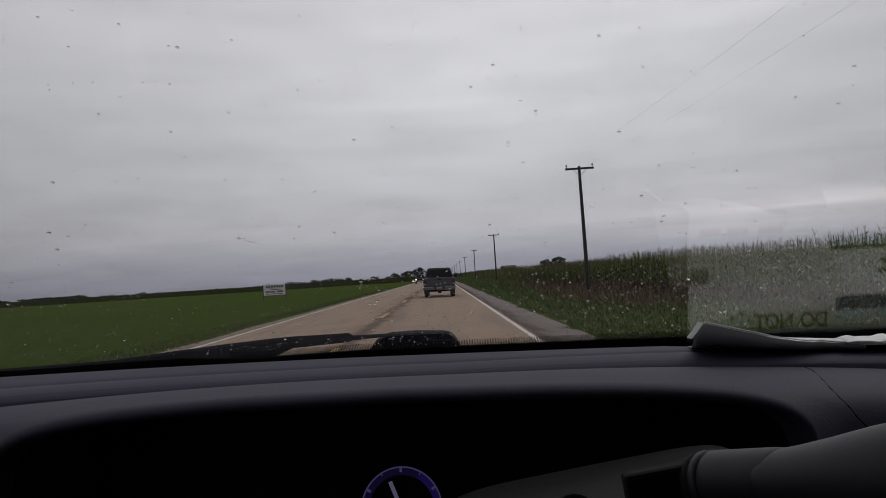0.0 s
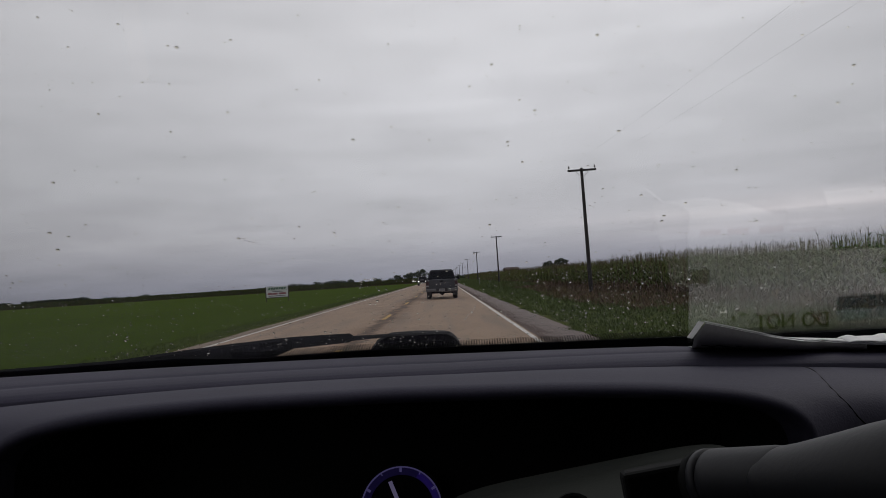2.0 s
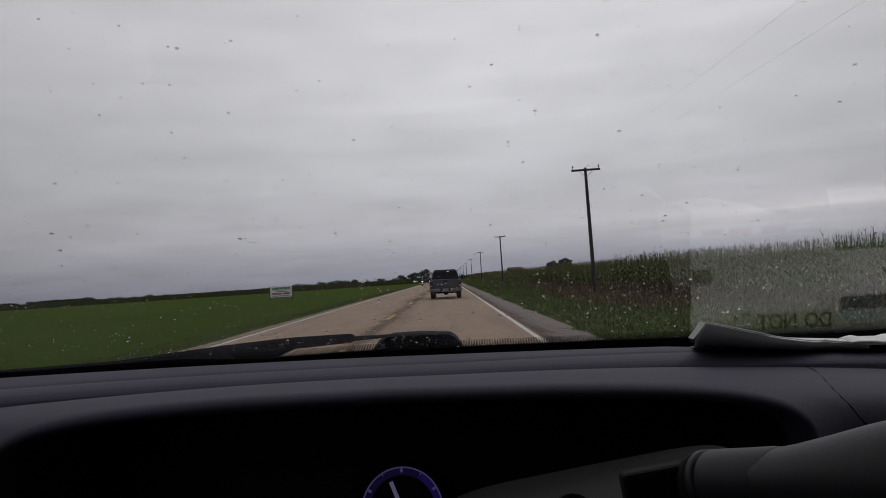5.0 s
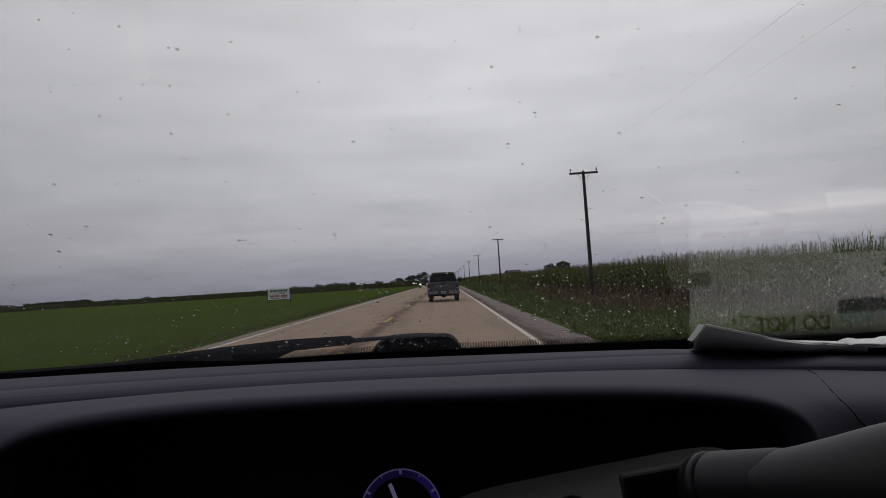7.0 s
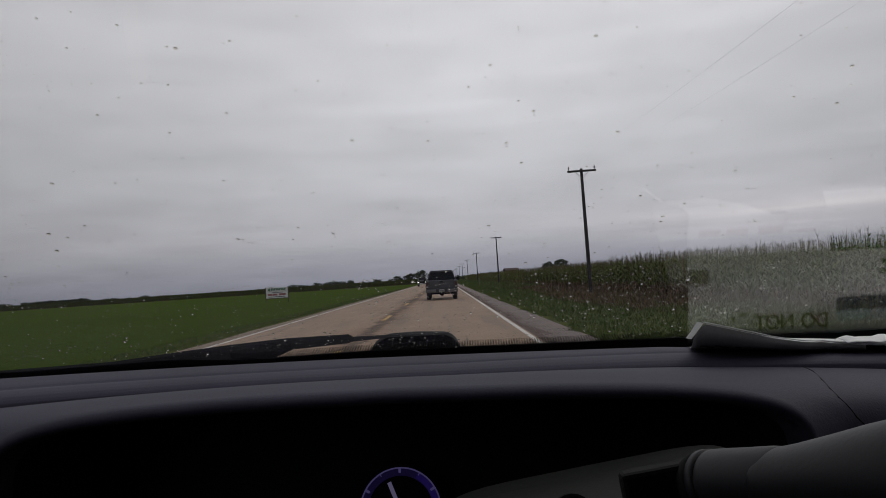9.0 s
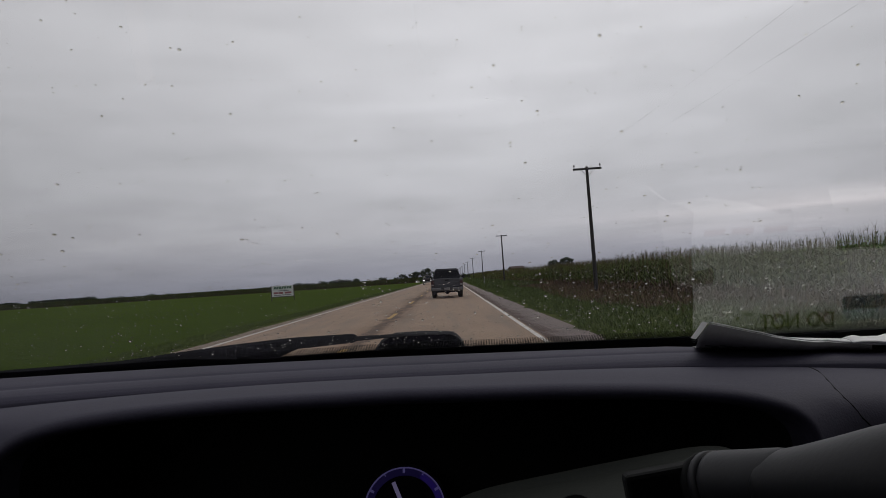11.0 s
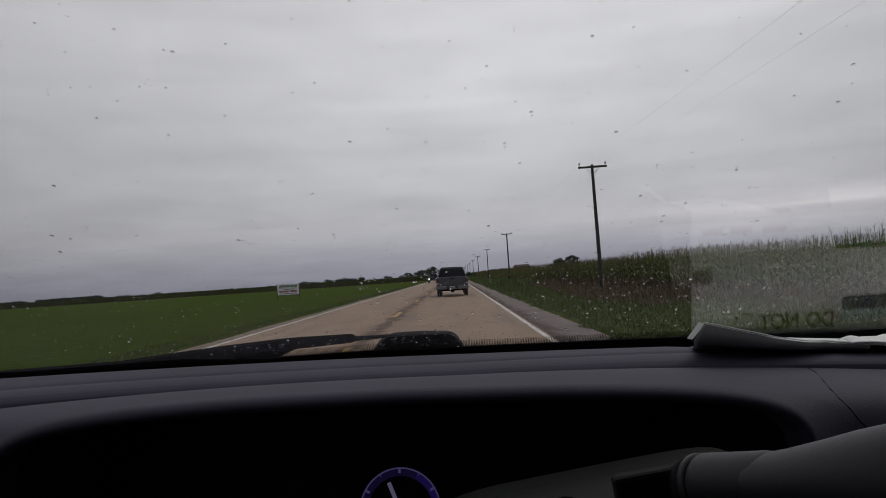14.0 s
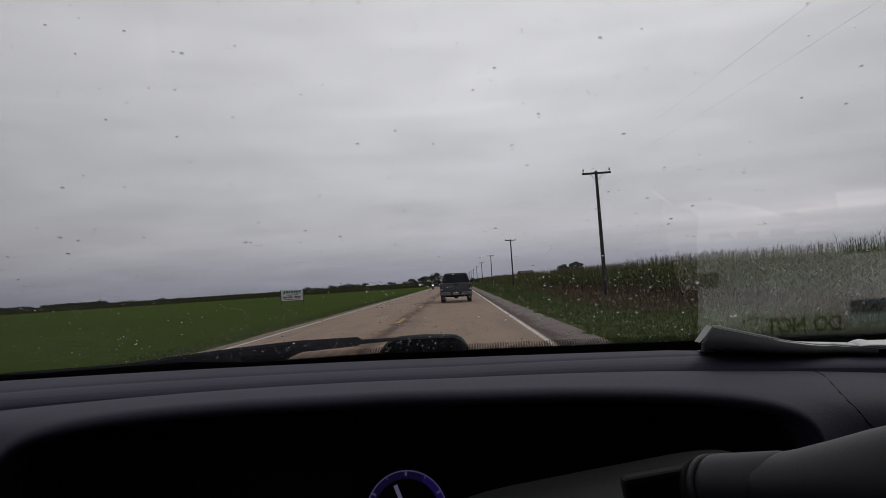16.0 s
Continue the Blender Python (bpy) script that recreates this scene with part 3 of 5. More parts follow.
def build_road():
    single("road", strip(-5.92, 1.80, -60, 1500, road_height, 0.25, 60), ROAD, "worn tan two-lane country road with dark sealed cracks", "road", kind="structure")
    single("shoulder", strip(1.78, 3.02, -60, 1500, lambda x: road_height(x) - 0.022 - 0.03 * (x - 1.80), 0.3, 240, 0.14), GRAVEL,
           "grey-brown gravel shoulder along the road edge", "road shoulder", kind="structure")
    single("shoulder", strip(-6.52, -5.90, -60, 1500, lambda x: road_height(x) - 0.022, 0.3, 240, 0.16), DUST,
           "narrow tan dusty shoulder beside the green field", "road shoulder", kind="structure")
    for x in (1.70, -5.82):
        single("edge_line", strip(x - 0.052, x + 0.052, -60, 1400, lambda q: road_height(q) + 0.006, 0.004, 90, 0.012), WHITE_LINE,
               "worn white painted line along the road edge", "road marking", kind="structure")
    first = None
    for k in range(-1, 34):
        m = pose(0, 22.0 + 12.2 * k, 0)
        if first is None:
            first = single("centre_dash", strip(-2.09, -1.96, 0, 3.0, lambda q: road_height(q) + 0.006, 0.004, 8, 0.02), YELLOW_LINE,
                           "short worn yellow dash painted on the road", "road marking", m, "yellow centre dashes", "structure")
        else:
            copy_thing(first, m)


def build_clods():
    """Loose stones and clods of earth along both shoulders."""
    ball = np.array([(1, 0, 0), (-1, 0, 0), (0, 1, 0), (0, -1, 0), (0, 0, 1), (0, 0, -0.6)], float)
    tris = np.array([(0, 2, 4), (2, 1, 4), (1, 3, 4), (3, 0, 4), (2, 0, 5), (1, 2, 5), (3, 1, 5), (0, 3, 5)])
    shapes = [(ball * rng.uniform(0.6, 1.3, (6, 1)), tris, np.zeros(8, int)) for _ in range(5)]
    n = 6500
    y = 6 + 75 * rng.uniform(0, 1, n) ** 1.5
    right = rng.uniform(0, 1, n) < 0.7
    x = np.where(right, 1.82 + 0.25 * np.abs(rng.normal(0, 1, n)) + 0.12 * np.sin(y * 0.9), -5.98 - 0.35 * np.abs(rng.normal(0, 1, n)))
    z = 0.04 - 0.02 * np.abs(x + 2.02) - 0.022 - np.where(right, 0.03 * (x - 1.80), 0)
    p = np.stack((x, y, z, rng.uniform(0, 6.28, n), np.minimum(0.018, 0.006 * np.exp(np.abs(rng.normal(0, 0.5, n)))), np.zeros(n), np.zeros(n)), -1)
    tagged(mesh_object("shoulder_stones", scatter("shoulder_stones", shapes, p[np.abs(x + 2.02) < 4.8], [CLOD]), None),
           "loose brown stones and clods of earth on the shoulder", "stones", kind="stuff")


# ---- plants ----
def corn_template(leaves, steps, seed):
    r = random.Random(seed)
    v, f, s = [], [], []
    tall = r.uniform(1.94, 2.10)
    for k in range(3):
        a, b = 2 * math.pi * k / 3, 2 * math.pi * (k + 1) / 3
        n0 = len(v)
        v += [np.array((0.013 * math.cos(a), 0.013 * math.sin(a), 0)), np.array((0.013 * math.cos(b), 0.013 * math.sin(b), 0)),
              np.array((0.006 * math.cos(b), 0.006 * math.sin(b), tall)), np.array((0.006 * math.cos(a), 0.006 * math.sin(a), tall))]
        f.append((n0, n0 + 1, n0 + 2, n0 + 3))
        s.append(1)
    turn = r.uniform(0, 6.28)
    for k in range(leaves):
        q = (k + 0.4) / leaves
        turn += math.pi + r.uniform(-0.5, 0.5)
        dry = q < r.uniform(0.05, 0.40)
        blade(v, f, s, (0, 0, 0.12 + q * (tall - 0.22)), turn, r.uniform(0.5, 0.8) * (1.1 - 0.52 * q), r.uniform(0.044, 0.064) * (1.1 - 0.3 * q),
              r.uniform(0.2, 0.5) if dry else r.uniform(0.75, 1.15) - 1.0 * max(0.0, q - 0.42), r.uniform(0.9, 1.3) if dry else r.uniform(0.35, 0.9), steps, 1 if dry else 0)
    for k in range(r.choice((2, 3, 4)) if steps > 2 else 2):
        blade(v, f, s, (0, 0, tall - 0.08), r.uniform(0, 6.28), r.uniform(0.16, 0.32), 0.010, r.uniform(0.8, 1.5), r.uniform(0.0, 0.25), 1, 2)
    return np.array(v), np.array(f), np.array(s)


def tuft_template(blades, height, width, seed, slot=0, lean=(1.0, 1.45), steps=2):
    r = random.Random(seed)
    v, f, s = [], [], []
    for k in range(blades):
        a, d = r.uniform(0, 6.28), r.uniform(0, 0.1)
        blade(v, f, s, (d * math.cos(a), d * math.sin(a), -0.03), r.uniform(0, 6.28), height * r.uniform(0.5, 1.0), width, r.uniform(*lean), r.uniform(0, 0.3), steps, slot)
    return np.array(v), np.array(f), np.array(s)


def leafy_template(leaves, seed):
    """A low bushy crop plant of broad leaves."""
    r = random.Random(seed)
    v, f, s = [], [], []
    for k in range(leaves):
        a, d, h = r.uniform(0, 6.28), r.uniform(0.02, 0.2), r.uniform(0.08, 0.3)
        blade(v, f, s, (d * math.cos(a), d * math.sin(a), h), r.uniform(0, 6.28), r.uniform(0.07, 0.12), r.uniform(0.06, 0.09), r.uniform(0.0, 0.6), 0.2, 1, 0)
    return np.array(v), np.array(f), np.array(s)


def rows_at(x, y, size=(0.9, 1.1), lean=0.06, z=None):
    n = len(x)
    return np.stack((x, y, ground_height(x) if z is None else z, rng.uniform(0, 6.28, n), rng.uniform(*size, n), rng.normal(0, lean, n), rng.normal(0, lean, n)), -1)


def build_corn():
    front = 10.2
    xs, ys = [], []
    for row in range(9):
        y = np.arange(11.0 + row * 0.7, 85, 0.19)
        xs.append(front + 0.76 * row + rng.normal(0, 0.06, len(y)))
        ys.append(y + rng.normal(0, 0.05, len(y)))
    x, y = np.concatenate(xs), np.concatenate(ys)
    size = 0.945 + 0.045 * np.sin(y * 0.21) + rng.uniform(-0.07, 0.07, len(y))
    p = rows_at(x, y, lean=0.05)
    p[:, 4] = size
    tagged(mesh_object("corn_field", scatter("corn_field", [corn_template(11, 4, k) for k in range(6)], p, [CORN, CORN_DRY, TASSEL]), None),
           "dense standing corn with pale tassels and brown lower leaves", "corn", kind="stuff")
    xs, ys = [], []
    for row in range(7):
        y = np.arange(85.0, 330, 0.42)
        xs.append(front + 0.76 * row + rng.normal(0, 0.08, len(y)))
        ys.append(y + rng.normal(0, 0.1, len(y)))
    p = rows_at(np.concatenate(xs), np.concatenate(ys), (0.9, 1.08), 0.06)
    tagged(mesh_object("corn_field", scatter("corn_field", [corn_template(9, 2, 20 + k) for k in range(4)], p, [CORN, CORN_DRY, TASSEL]), None),
           "dense standing corn in the distance, green over brown", "corn", kind="stuff")

    def canopy(name, x0, x1, y0, y1, top, nx, ny, label, power=1.0):
        base = float(ground_height((x0 + x1) / 2)) - 0.2
        secs_x = [x0 + (x1 - x0) * (i / nx) ** power for i in range(nx + 1)]
        secs_y = [y0 + (y1 - y0) * (j / ny) ** power for j in range(ny + 1)]
        bm = bmesh.new()
        up = [[bm.verts.new((a, b, top + 0.16 * noise.noise((a * 0.9, b * 0.9, 1)) + 0.12 * noise.noise((a * 0.05, b * 0.05, 5)))) for b in secs_y] for a in secs_x]
        for i in range(nx):
            for j in range(ny):
                bm.faces.new((up[i][j], up[i + 1][j], up[i + 1][j + 1], up[i][j + 1]))
        rim = [up[i][0] for i in range(nx + 1)] + [up[nx][j] for j in range(1, ny + 1)] + [up[i][ny] for i in range(nx - 1, -1, -1)] + [up[0][j] for j in range(ny - 1, 0, -1)]
        low = [bm.verts.new((q.co.x, q.co.y, base)) for q in rim]
        for k in range(len(rim)):
            bm.faces.new((rim[k], rim[(k + 1) % len(rim)], low[(k + 1) % len(rim)], low[k]))
        tagged(mesh_object(name, bm, CANOPY), label, "corn", kind="stuff")

    canopy("corn_field", 16.8, 420, 9, 330, 1.42, 60, 90, "wide dark green corn canopy stretching behind the front rows", 1.6)
    canopy("corn_field", 10.8, 500, 336, 900, 1.50, 50, 60, "far corn field forming a low dark green band")
    canopy("corn_field", -1100, -10.5, 266, 800, 1.60, 220, 24, "far corn field forming a dark band behind the green crop", 1.0)
    # ragged front of the far field across the crop
    n = 9000
    x = -12 - 700 * rng.uniform(0, 1, n) ** 1.3
    p = rows_at(x, 265.6 - rng.uniform(0, 1.5, n), (0.85, 1.02), 0.08)
    tagged(mesh_object("corn_field", scatter("corn_field", [corn_template(6, 1, 40 + k) for k in range(4)], p, [CORN, CORN_DRY, TASSEL]), None),
           "ragged front rows of a far corn field", "corn", kind="stuff")


def build_grass():
    n = 21000
    y = 7 + 75 * rng.uniform(0, 1, n) ** 1.5
    x = 2.92 + 7.8 * rng.uniform(0, 1, n)
    p = rows_at(x, y, (0.6, 1.25), 0.25)
    p[:, 4] *= np.clip((x - 2.6) / 1.5, 0.30, 1.0)
    tagged(mesh_object("verge_grass", scatter("verge_grass", [tuft_template(9, 0.24, 0.013, k, lean=(0.6, 1.4)) for k in range(5)], p, [GRASS]), None),
           "long uncut grass on the roadside verge", "grass", kind="stuff")
    n = 5200
    y = 9 + 80 * rng.uniform(0, 1, n) ** 1.3
    x = 6.6 + 3.6 * rng.uniform(0, 1, n) ** 0.7 + 0.6 * np.sin(y * 0.13)
    thin = (y > 24) | (rng.uniform(0, 1, n) < 0.22)
    x, y = x[thin], y[thin]
    p = rows_at(x, y, (0.5, 1.1), 0.2)
    tagged(mesh_object("verge_weeds", scatter("verge_weeds", [tuft_template(8, 0.52, 0.017, 30 + k, lean=(0.7, 1.4)) for k in range(4)], p, [WEED]), None),
           "brown dry weeds along the foot of the corn", "weeds", kind="stuff")
    n = 9000
    y = 70 + 330 * rng.uniform(0, 1, n) ** 1.4
    x = 2.9 + 7.6 * rng.uniform(0, 1, n)
    p = rows_at(x, y, (1.0, 2.2), 0.2)
    p[:, 4] *= np.clip((x - 2.5) / 1.5, 0.35, 1.0)
    tagged(mesh_object("verge_grass", scatter("verge_grass", [tuft_template(9, 0.32, 0.03, 90 + k, steps=1) for k in range(4)], p, [GRASS]), None),
           "long rough grass on the distant verge", "grass", kind="stuff")
    n = 9000
    y = 8 + 110 * rng.uniform(0, 1, n) ** 1.6
    x = -6.42 - 3.1 * rng.uniform(0, 1, n)
    p = rows_at(x, y, (0.5, 1.0), 0.2)
    p[:, 4] *= np.clip((-6.1 - x) / 1.2, 0.3, 1.0)
    tagged(mesh_object("verge_grass", scatter("verge_grass", [tuft_template(8, 0.22, 0.014, 60 + k, steps=1) for k in range(4)], p, [GRASS]), None),
           "short rough grass between the road and the crop", "grass", kind="stuff")
    n = 4200
    y = 7 + 60 * rng.uniform(0, 1, n) ** 1.5
    ragged = 0.10 * np.sin(y * 1.9) + 0.08 * np.sin(y * 4.3 + 1.0) + 0.10 * np.sin(y * 0.63 + 2.0)
    x = 3.02 + ragged + 0.35 * np.abs(rng.normal(0, 0.5, n))
    p = rows_at(x, y, (0.45, 0.95), 0.3, z=np.maximum(ground_height(x), -0.118))
    tagged(mesh_object("edge_grass", scatter("edge_grass", [tuft_template(8, 0.22, 0.013, 130 + k, lean=(0.5, 1.3), steps=1) for k in range(4)], p, [GRASS]), None),
           "ragged grass tufts creeping over the gravel edge", "grass", kind="stuff")
    n = 36000
    y = 9 + 150 * rng.uniform(0, 1, n) ** 1.7
    x = -8.8 - (6 + 0.75 * y) * rng.uniform(0, 1, n)
    p = rows_at(x, y, (0.38, 0.66), 0.1)
    tagged(mesh_object("crop_field", scatter("crop_field", [leafy_template(8, 80 + k) for k in range(5)], p, [CROP]), None),
           "low bright green leafy crop covering the field", "crop", kind="stuff")


def tree(seed, height, spread, label, m, leaves=2600, broad=1.0):
    """A broad field tree: a tapered trunk that forks into limbs, and a crown of many small leaf clumps."""
    r = random.Random(seed)
    root = thing("tree", label, "tree", m, "trees on the horizon")
    bm = bmesh.new()
    fork = height * r.uniform(0.14, 0.2)
    add_tube(bm, [(0, 0, -0.3), (0.1, 0, fork * 0.5), (0.15, 0.05, fork)], [0.035 * height, 0.026 * height, 0.02 * height], 8)
    tips = []
    for k in range(7):
        a, out = 2 * math.pi * k / 7 + r.uniform(-0.3, 0.3), spread * r.uniform(0.45, 0.95)
        tip = (out * math.cos(a), out * math.sin(a), height * r.uniform(0.34, 0.74))
        add_tube(bm, [(0.15, 0.05, fork * 0.95), (tip[0] * 0.5, tip[1] * 0.5, fork + (tip[2] - fork) * 0.65), tip], [0.016 * height, 0.010 * height, 0.003 * height], 6)
        tips.append(tip)
    tips += [(0, 0, height * 0.8), (spread * 0.3, 0, height * 0.45), (-spread * 0.35, spread * 0.2, height * 0.4)]
    part("trunk", bm, BARK, root)
    gen = np.random.default_rng(seed)
    n = leaves
    which = gen.integers(0, len(tips), n)
    centre = np.array(tips)[which]
    d = gen.normal(0, 1, (n, 3))
    d /= np.linalg.norm(d, axis=1)[:, None]
    radius = height * 0.25 * gen.uniform(0.3, 1.0, n) ** 0.5 * (0.7 + 0.5 * np.sin(which * 2.1 + seed))
    p = centre + d * radius[:, None] * np.array((1.15, 1.15, 0.8))
    p[:, 2] = np.where(p[:, 2] < height * 0.06, gen.uniform(0.06, 0.4, n) * height, p[:, 2])
    a, b = gen.normal(0, 1, (n, 3)), gen.normal(0, 1, (n, 3))
    a /= np.linalg.norm(a, axis=1)[:, None]
    b = np.cross(a, b)
    b /= np.linalg.norm(b, axis=1)[:, None]
    w = height * broad * (2600 / n) ** 0.4 * gen.uniform(0.02, 0.045, n)[:, None]
    v = np.stack((p - a * w, p + b * w * 0.6, p + a * w, p - b * w * 0.6), 1).reshape(-1, 3)
    crown = mesh_object("crown", raw_mesh("crown", v, np.arange(4 * n).reshape(n, 4), None, [LEAF]), None, root)
    return root


def build_trees():
    words = ("dark broad-crowned tree on the horizon beyond the fields", "dark round-crowned tree in a far field row", "low bushy dark tree on the skyline", "tall dark spreading tree behind the fields",
             "small dark tree in a far hedgerow", "rounded dark bush in a far hedgerow", "dense dark tree of a far farm grove")
    kinds = [tree(k + 1, (13, 11, 8, 16)[k], (5.5, 4.5, 4.5, 6.0)[k], words[k], pose(0, 0, 0)) for k in range(4)]
    kinds += [tree(21 + k, (7.0, 5.0)[k], (3.6, 4.0)[k], words[4 + k], pose(0, 0, 0), 420) for k in range(2)]
    kinds.append(tree(33, 9.0, 4.6, words[6], pose(0, 0, 0), 1000, 1.5))
    used = set()
    r = random.Random(5)

    def put(k, x, y, size):
        m = pose(x, y, -0.4, 0, 0, r.uniform(0, 360)) @ Matrix.Diagonal((size * r.uniform(0.9, 1.15), size * r.uniform(0.9, 1.15), size, 1))
        if k in used:
            copy_thing(kinds[k], m)
        else:
            used.add(k)
            kinds[k].matrix_basis = m

    # clump at the far end of the road, behind the pickup
    for x, y, k, s in ((-28, 900, 3, 1.15), (-44, 915, 0, 1.1), (-58, 905, 1, 1.0), (-72, 925, 2, 1.0), (-86, 910, 1, 0.9), (-8, 930, 0, 1.1), (10, 940, 1, 1.0),
                       (-100, 930, 2, 0.8), (-118, 950, 2, 0.7), (-36, 935, 3, 0.95), (-50, 940, 0, 1.0), (-132, 940, 2, 0.85), (-146, 950, 2, 0.8), (-94, 945, 0, 0.7), (-66, 948, 3, 0.75), (-110, 935, 1, 0.75), (-124, 930, 1, 0.65), (-140, 935, 0, 0.5), (-158, 940, 2, 0.8), (-170, 930, 1, 0.5), (-184, 945, 2, 0.7), (20, 950, 2, 1.0), (-18, 945, 3, 0.8)):
        put(k, x, y, 0.84 * s)
    # two trees and a bush beyond the corn
    for x, y, k, s in ((73, 470, 0, 0.78), (82, 474, 3, 0.70), (68, 468, 2, 0.85), (78, 480, 1, 0.85), (86, 478, 2, 0.8)):
        put(k, x, y, 0.96 * s)
    # groves far out over the crop
    for k in range(24):
        put(6, -368 - 2.6 * k + r.uniform(-1.2, 1.2), 700 + r.uniform(-12, 12), r.uniform(0.80, 0.92) * (0.85 if k in (0, 23) else 1.0))
    for k in range(12):
        put(6, -450 - 2.8 * k, 705 + r.uniform(-12, 12), r.uniform(0.72, 0.86))
    # hedgerow along the skyline, swelling and thinning
    for k in range(150):
        swell = 0.86 + 0.6 * noise.noise((k * 0.11, 2.5, 0)) + r.uniform(-0.14, 0.2)
        put(r.choice((4, 5)), -126 - 2.9 * k + r.uniform(-2, 2), 955 + r.uniform(-25, 25), max(0.3, swell) * (1.12 - 0.52 * min(1, k / 50)))
    for k in range(34):
        put(r.choice((4, 5, 5)), 22 + 2.7 * k + r.uniform(-2, 2), 930 + r.uniform(-25, 25), r.uniform(0.65, 0.95))


# ---- roadside things ----
def build_poles():
    root = thing("utility_pole", "dark weathered wooden utility pole with a crossarm beside the corn", "utility pole", group="poles along the road")
    part("post", tube([(0, 0, -0.6), (0, 0, 2.5), (0, 0, 5.5), (0, 0, 7.60), (0, 0, 7.62)], [0.130, 0.116, 0.098, 0.085, 0.07], 12), POLE_WOOD, root)
    part("crossarm", box(-0.86, 0.86, -0.16, -0.06, 7.40, 7.52, bevel=0.012), POLE_WOOD, root)
    for x in (-0.78, 0.78):
        ins = part("insulator", tube([(x, -0.11, 7.50), (x, -0.11, 7.60), (x, -0.11, 7.61), (x, -0.11, 7.66), (x, -0.11, 7.67), (x, -0.11, 7.74)],
                                     [0.014, 0.014, 0.055, 0.055, 0.038, 0.03], 10), PORCELAIN, root, "pale porcelain insulator")
    for x in (-0.42, 0.42):
        part("brace", tube([(x, -0.175, 7.42), (0, -0.14, 6.98)], [0.016, 0.016], 6), STEEL, root, "thin steel brace")
    part("bolt", tube([(0, -0.2, 7.46), (0, 0.16, 7.46)], [0.02, 0.02], 8), STEEL, root)
    base = float(ground_height(8.75))
    r = random.Random(3)
    places = [(-27, 0.3, 0.2)] + [(41 + 68 * k, r.uniform(-0.7, 1.0), r.uniform(-0.6, 0.6)) for k in range(11)]
    for k, (y, lean, turn) in enumerate(places):
        m = pose(8.75, y, base, 0, lean, turn * 4)
        if k == 0:
            root.matrix_basis = m
        else:
            copy_thing(root, m)
    for x in (-0.78, 0.78):
        bm = bmesh.new()
        ends = [pose(8.75, y, base, 0, lean, turn * 4) @ Vector((x, -0.11, 7.72)) for y, lean, turn in places[:9]]
        pts = [ends[0] + Vector((0, -70, 0))]
        for a, b in zip(ends, ends[1:]):
            pts += [a.lerp(b, q / 12) - Vector((0, 0, 0.75 * (1 - (q / 6 - 1) ** 2))) for q in range(12)]
        pts.append(ends[-1])
        add_tube(bm, pts, [0.0019] * len(pts), 5)
        single("power_line", bm, WIRE, "thin grey overhead wire slung from pole to pole", "power line", group="overhead wires")


def build_roadside():
    post = thing("marker_post", "slim grey roadside marker post with a round white reflector", "marker post", pose(4.9, 96.0, float(ground_height(4.9)), 0, 1.5, 0))
    part("stake", box(-0.025, 0.025, -0.012, 0.012, -0.3, 1.1, bevel=0.004), STEEL, post)
    part("reflector", tube([(0, -0.034, 1.14), (0, -0.014, 1.14), (0, 0.0, 1.14)], [0.05, 0.055, 0.05], 16), REFLECTOR, post, "round white reflector")
    barn = thing("barn", "low far barn with a rusty red roof beyond the corn", "barn", pose(50.0, 505.0, -0.3, 0, 0, 12))
    part("wall", box(-5, 5, -4, 4, 0, 4.3, bevel=0.03), BARN_WALL, barn)
    part("roof", loft([[(-5.4, -4.5, 4.1), (-5.4, 0, 5.8), (-5.4, 4.5, 4.1)], [(5.4, -4.5, 4.1), (5.4, 0, 5.8), (5.4, 4.5, 4.1)]]), BARN_ROOF, barn, "rusty red gabled roof")
    door = part("door", box(-1.5, 1.5, -4.06, -4.0, 0, 2.9, bevel=0.01), POST_WOOD, barn)


def build_sign():
    root = thing("billboard", "white field sign with green and red print on dark posts", "sign", pose(-20.6, 84.0, float(ground_height(-20)), 0, 0, 6))
    board = part("board", box(-1.3, 1.3, -0.02, 0.02, 0.55, 1.85, bevel=0.006), SIGN_WHITE, root)
    for x in (-1.36, 1.36):
        part("post", box(x - 0.05, x + 0.05, -0.05, 0.05, -0.4, 1.9, bevel=0.008), POST_WOOD, root, "dark wooden post")
    part("rail", box(-1.3, 1.3, -0.045, 0.045, 0.47, 0.545, bevel=0.006), POST_WOOD, root)
    # a slanted bold word as plain blocks
    bm = bmesh.new()
    for k in range(7):
        x = -1.08 + 0.31 * k
        b = box(x, x + 0.235, -0.03, -0.024, 1.47, 1.76)
        for v in b.verts:
            v.co.x += (v.co.z - 1.47) * 0.35
        join(bm, b)
    part("name_bars", bm, SIGN_GREEN, board, "bold green slanted blocks")
    part("rule", box(-1.15, 1.15, -0.03, -0.024, 1.37, 1.40), SIGN_GREEN, board)
    part("small_bars", box(-0.6, 0.75, -0.03, -0.024, 1.19, 1.28), SIGN_GREY, board)
    for a, b in ((-1.1, -0.55), (-0.5, 0.05), (0.25, 1.05)):
        part("red_bar", box(a, b, -0.03, -0.024, 0.86, 1.09), SIGN_RED, board, "red print bar")
    part("footer_bar", box(-1.05, 1.0, -0.03, -0.024, 0.66, 0.75), SIGN_GREY, board)


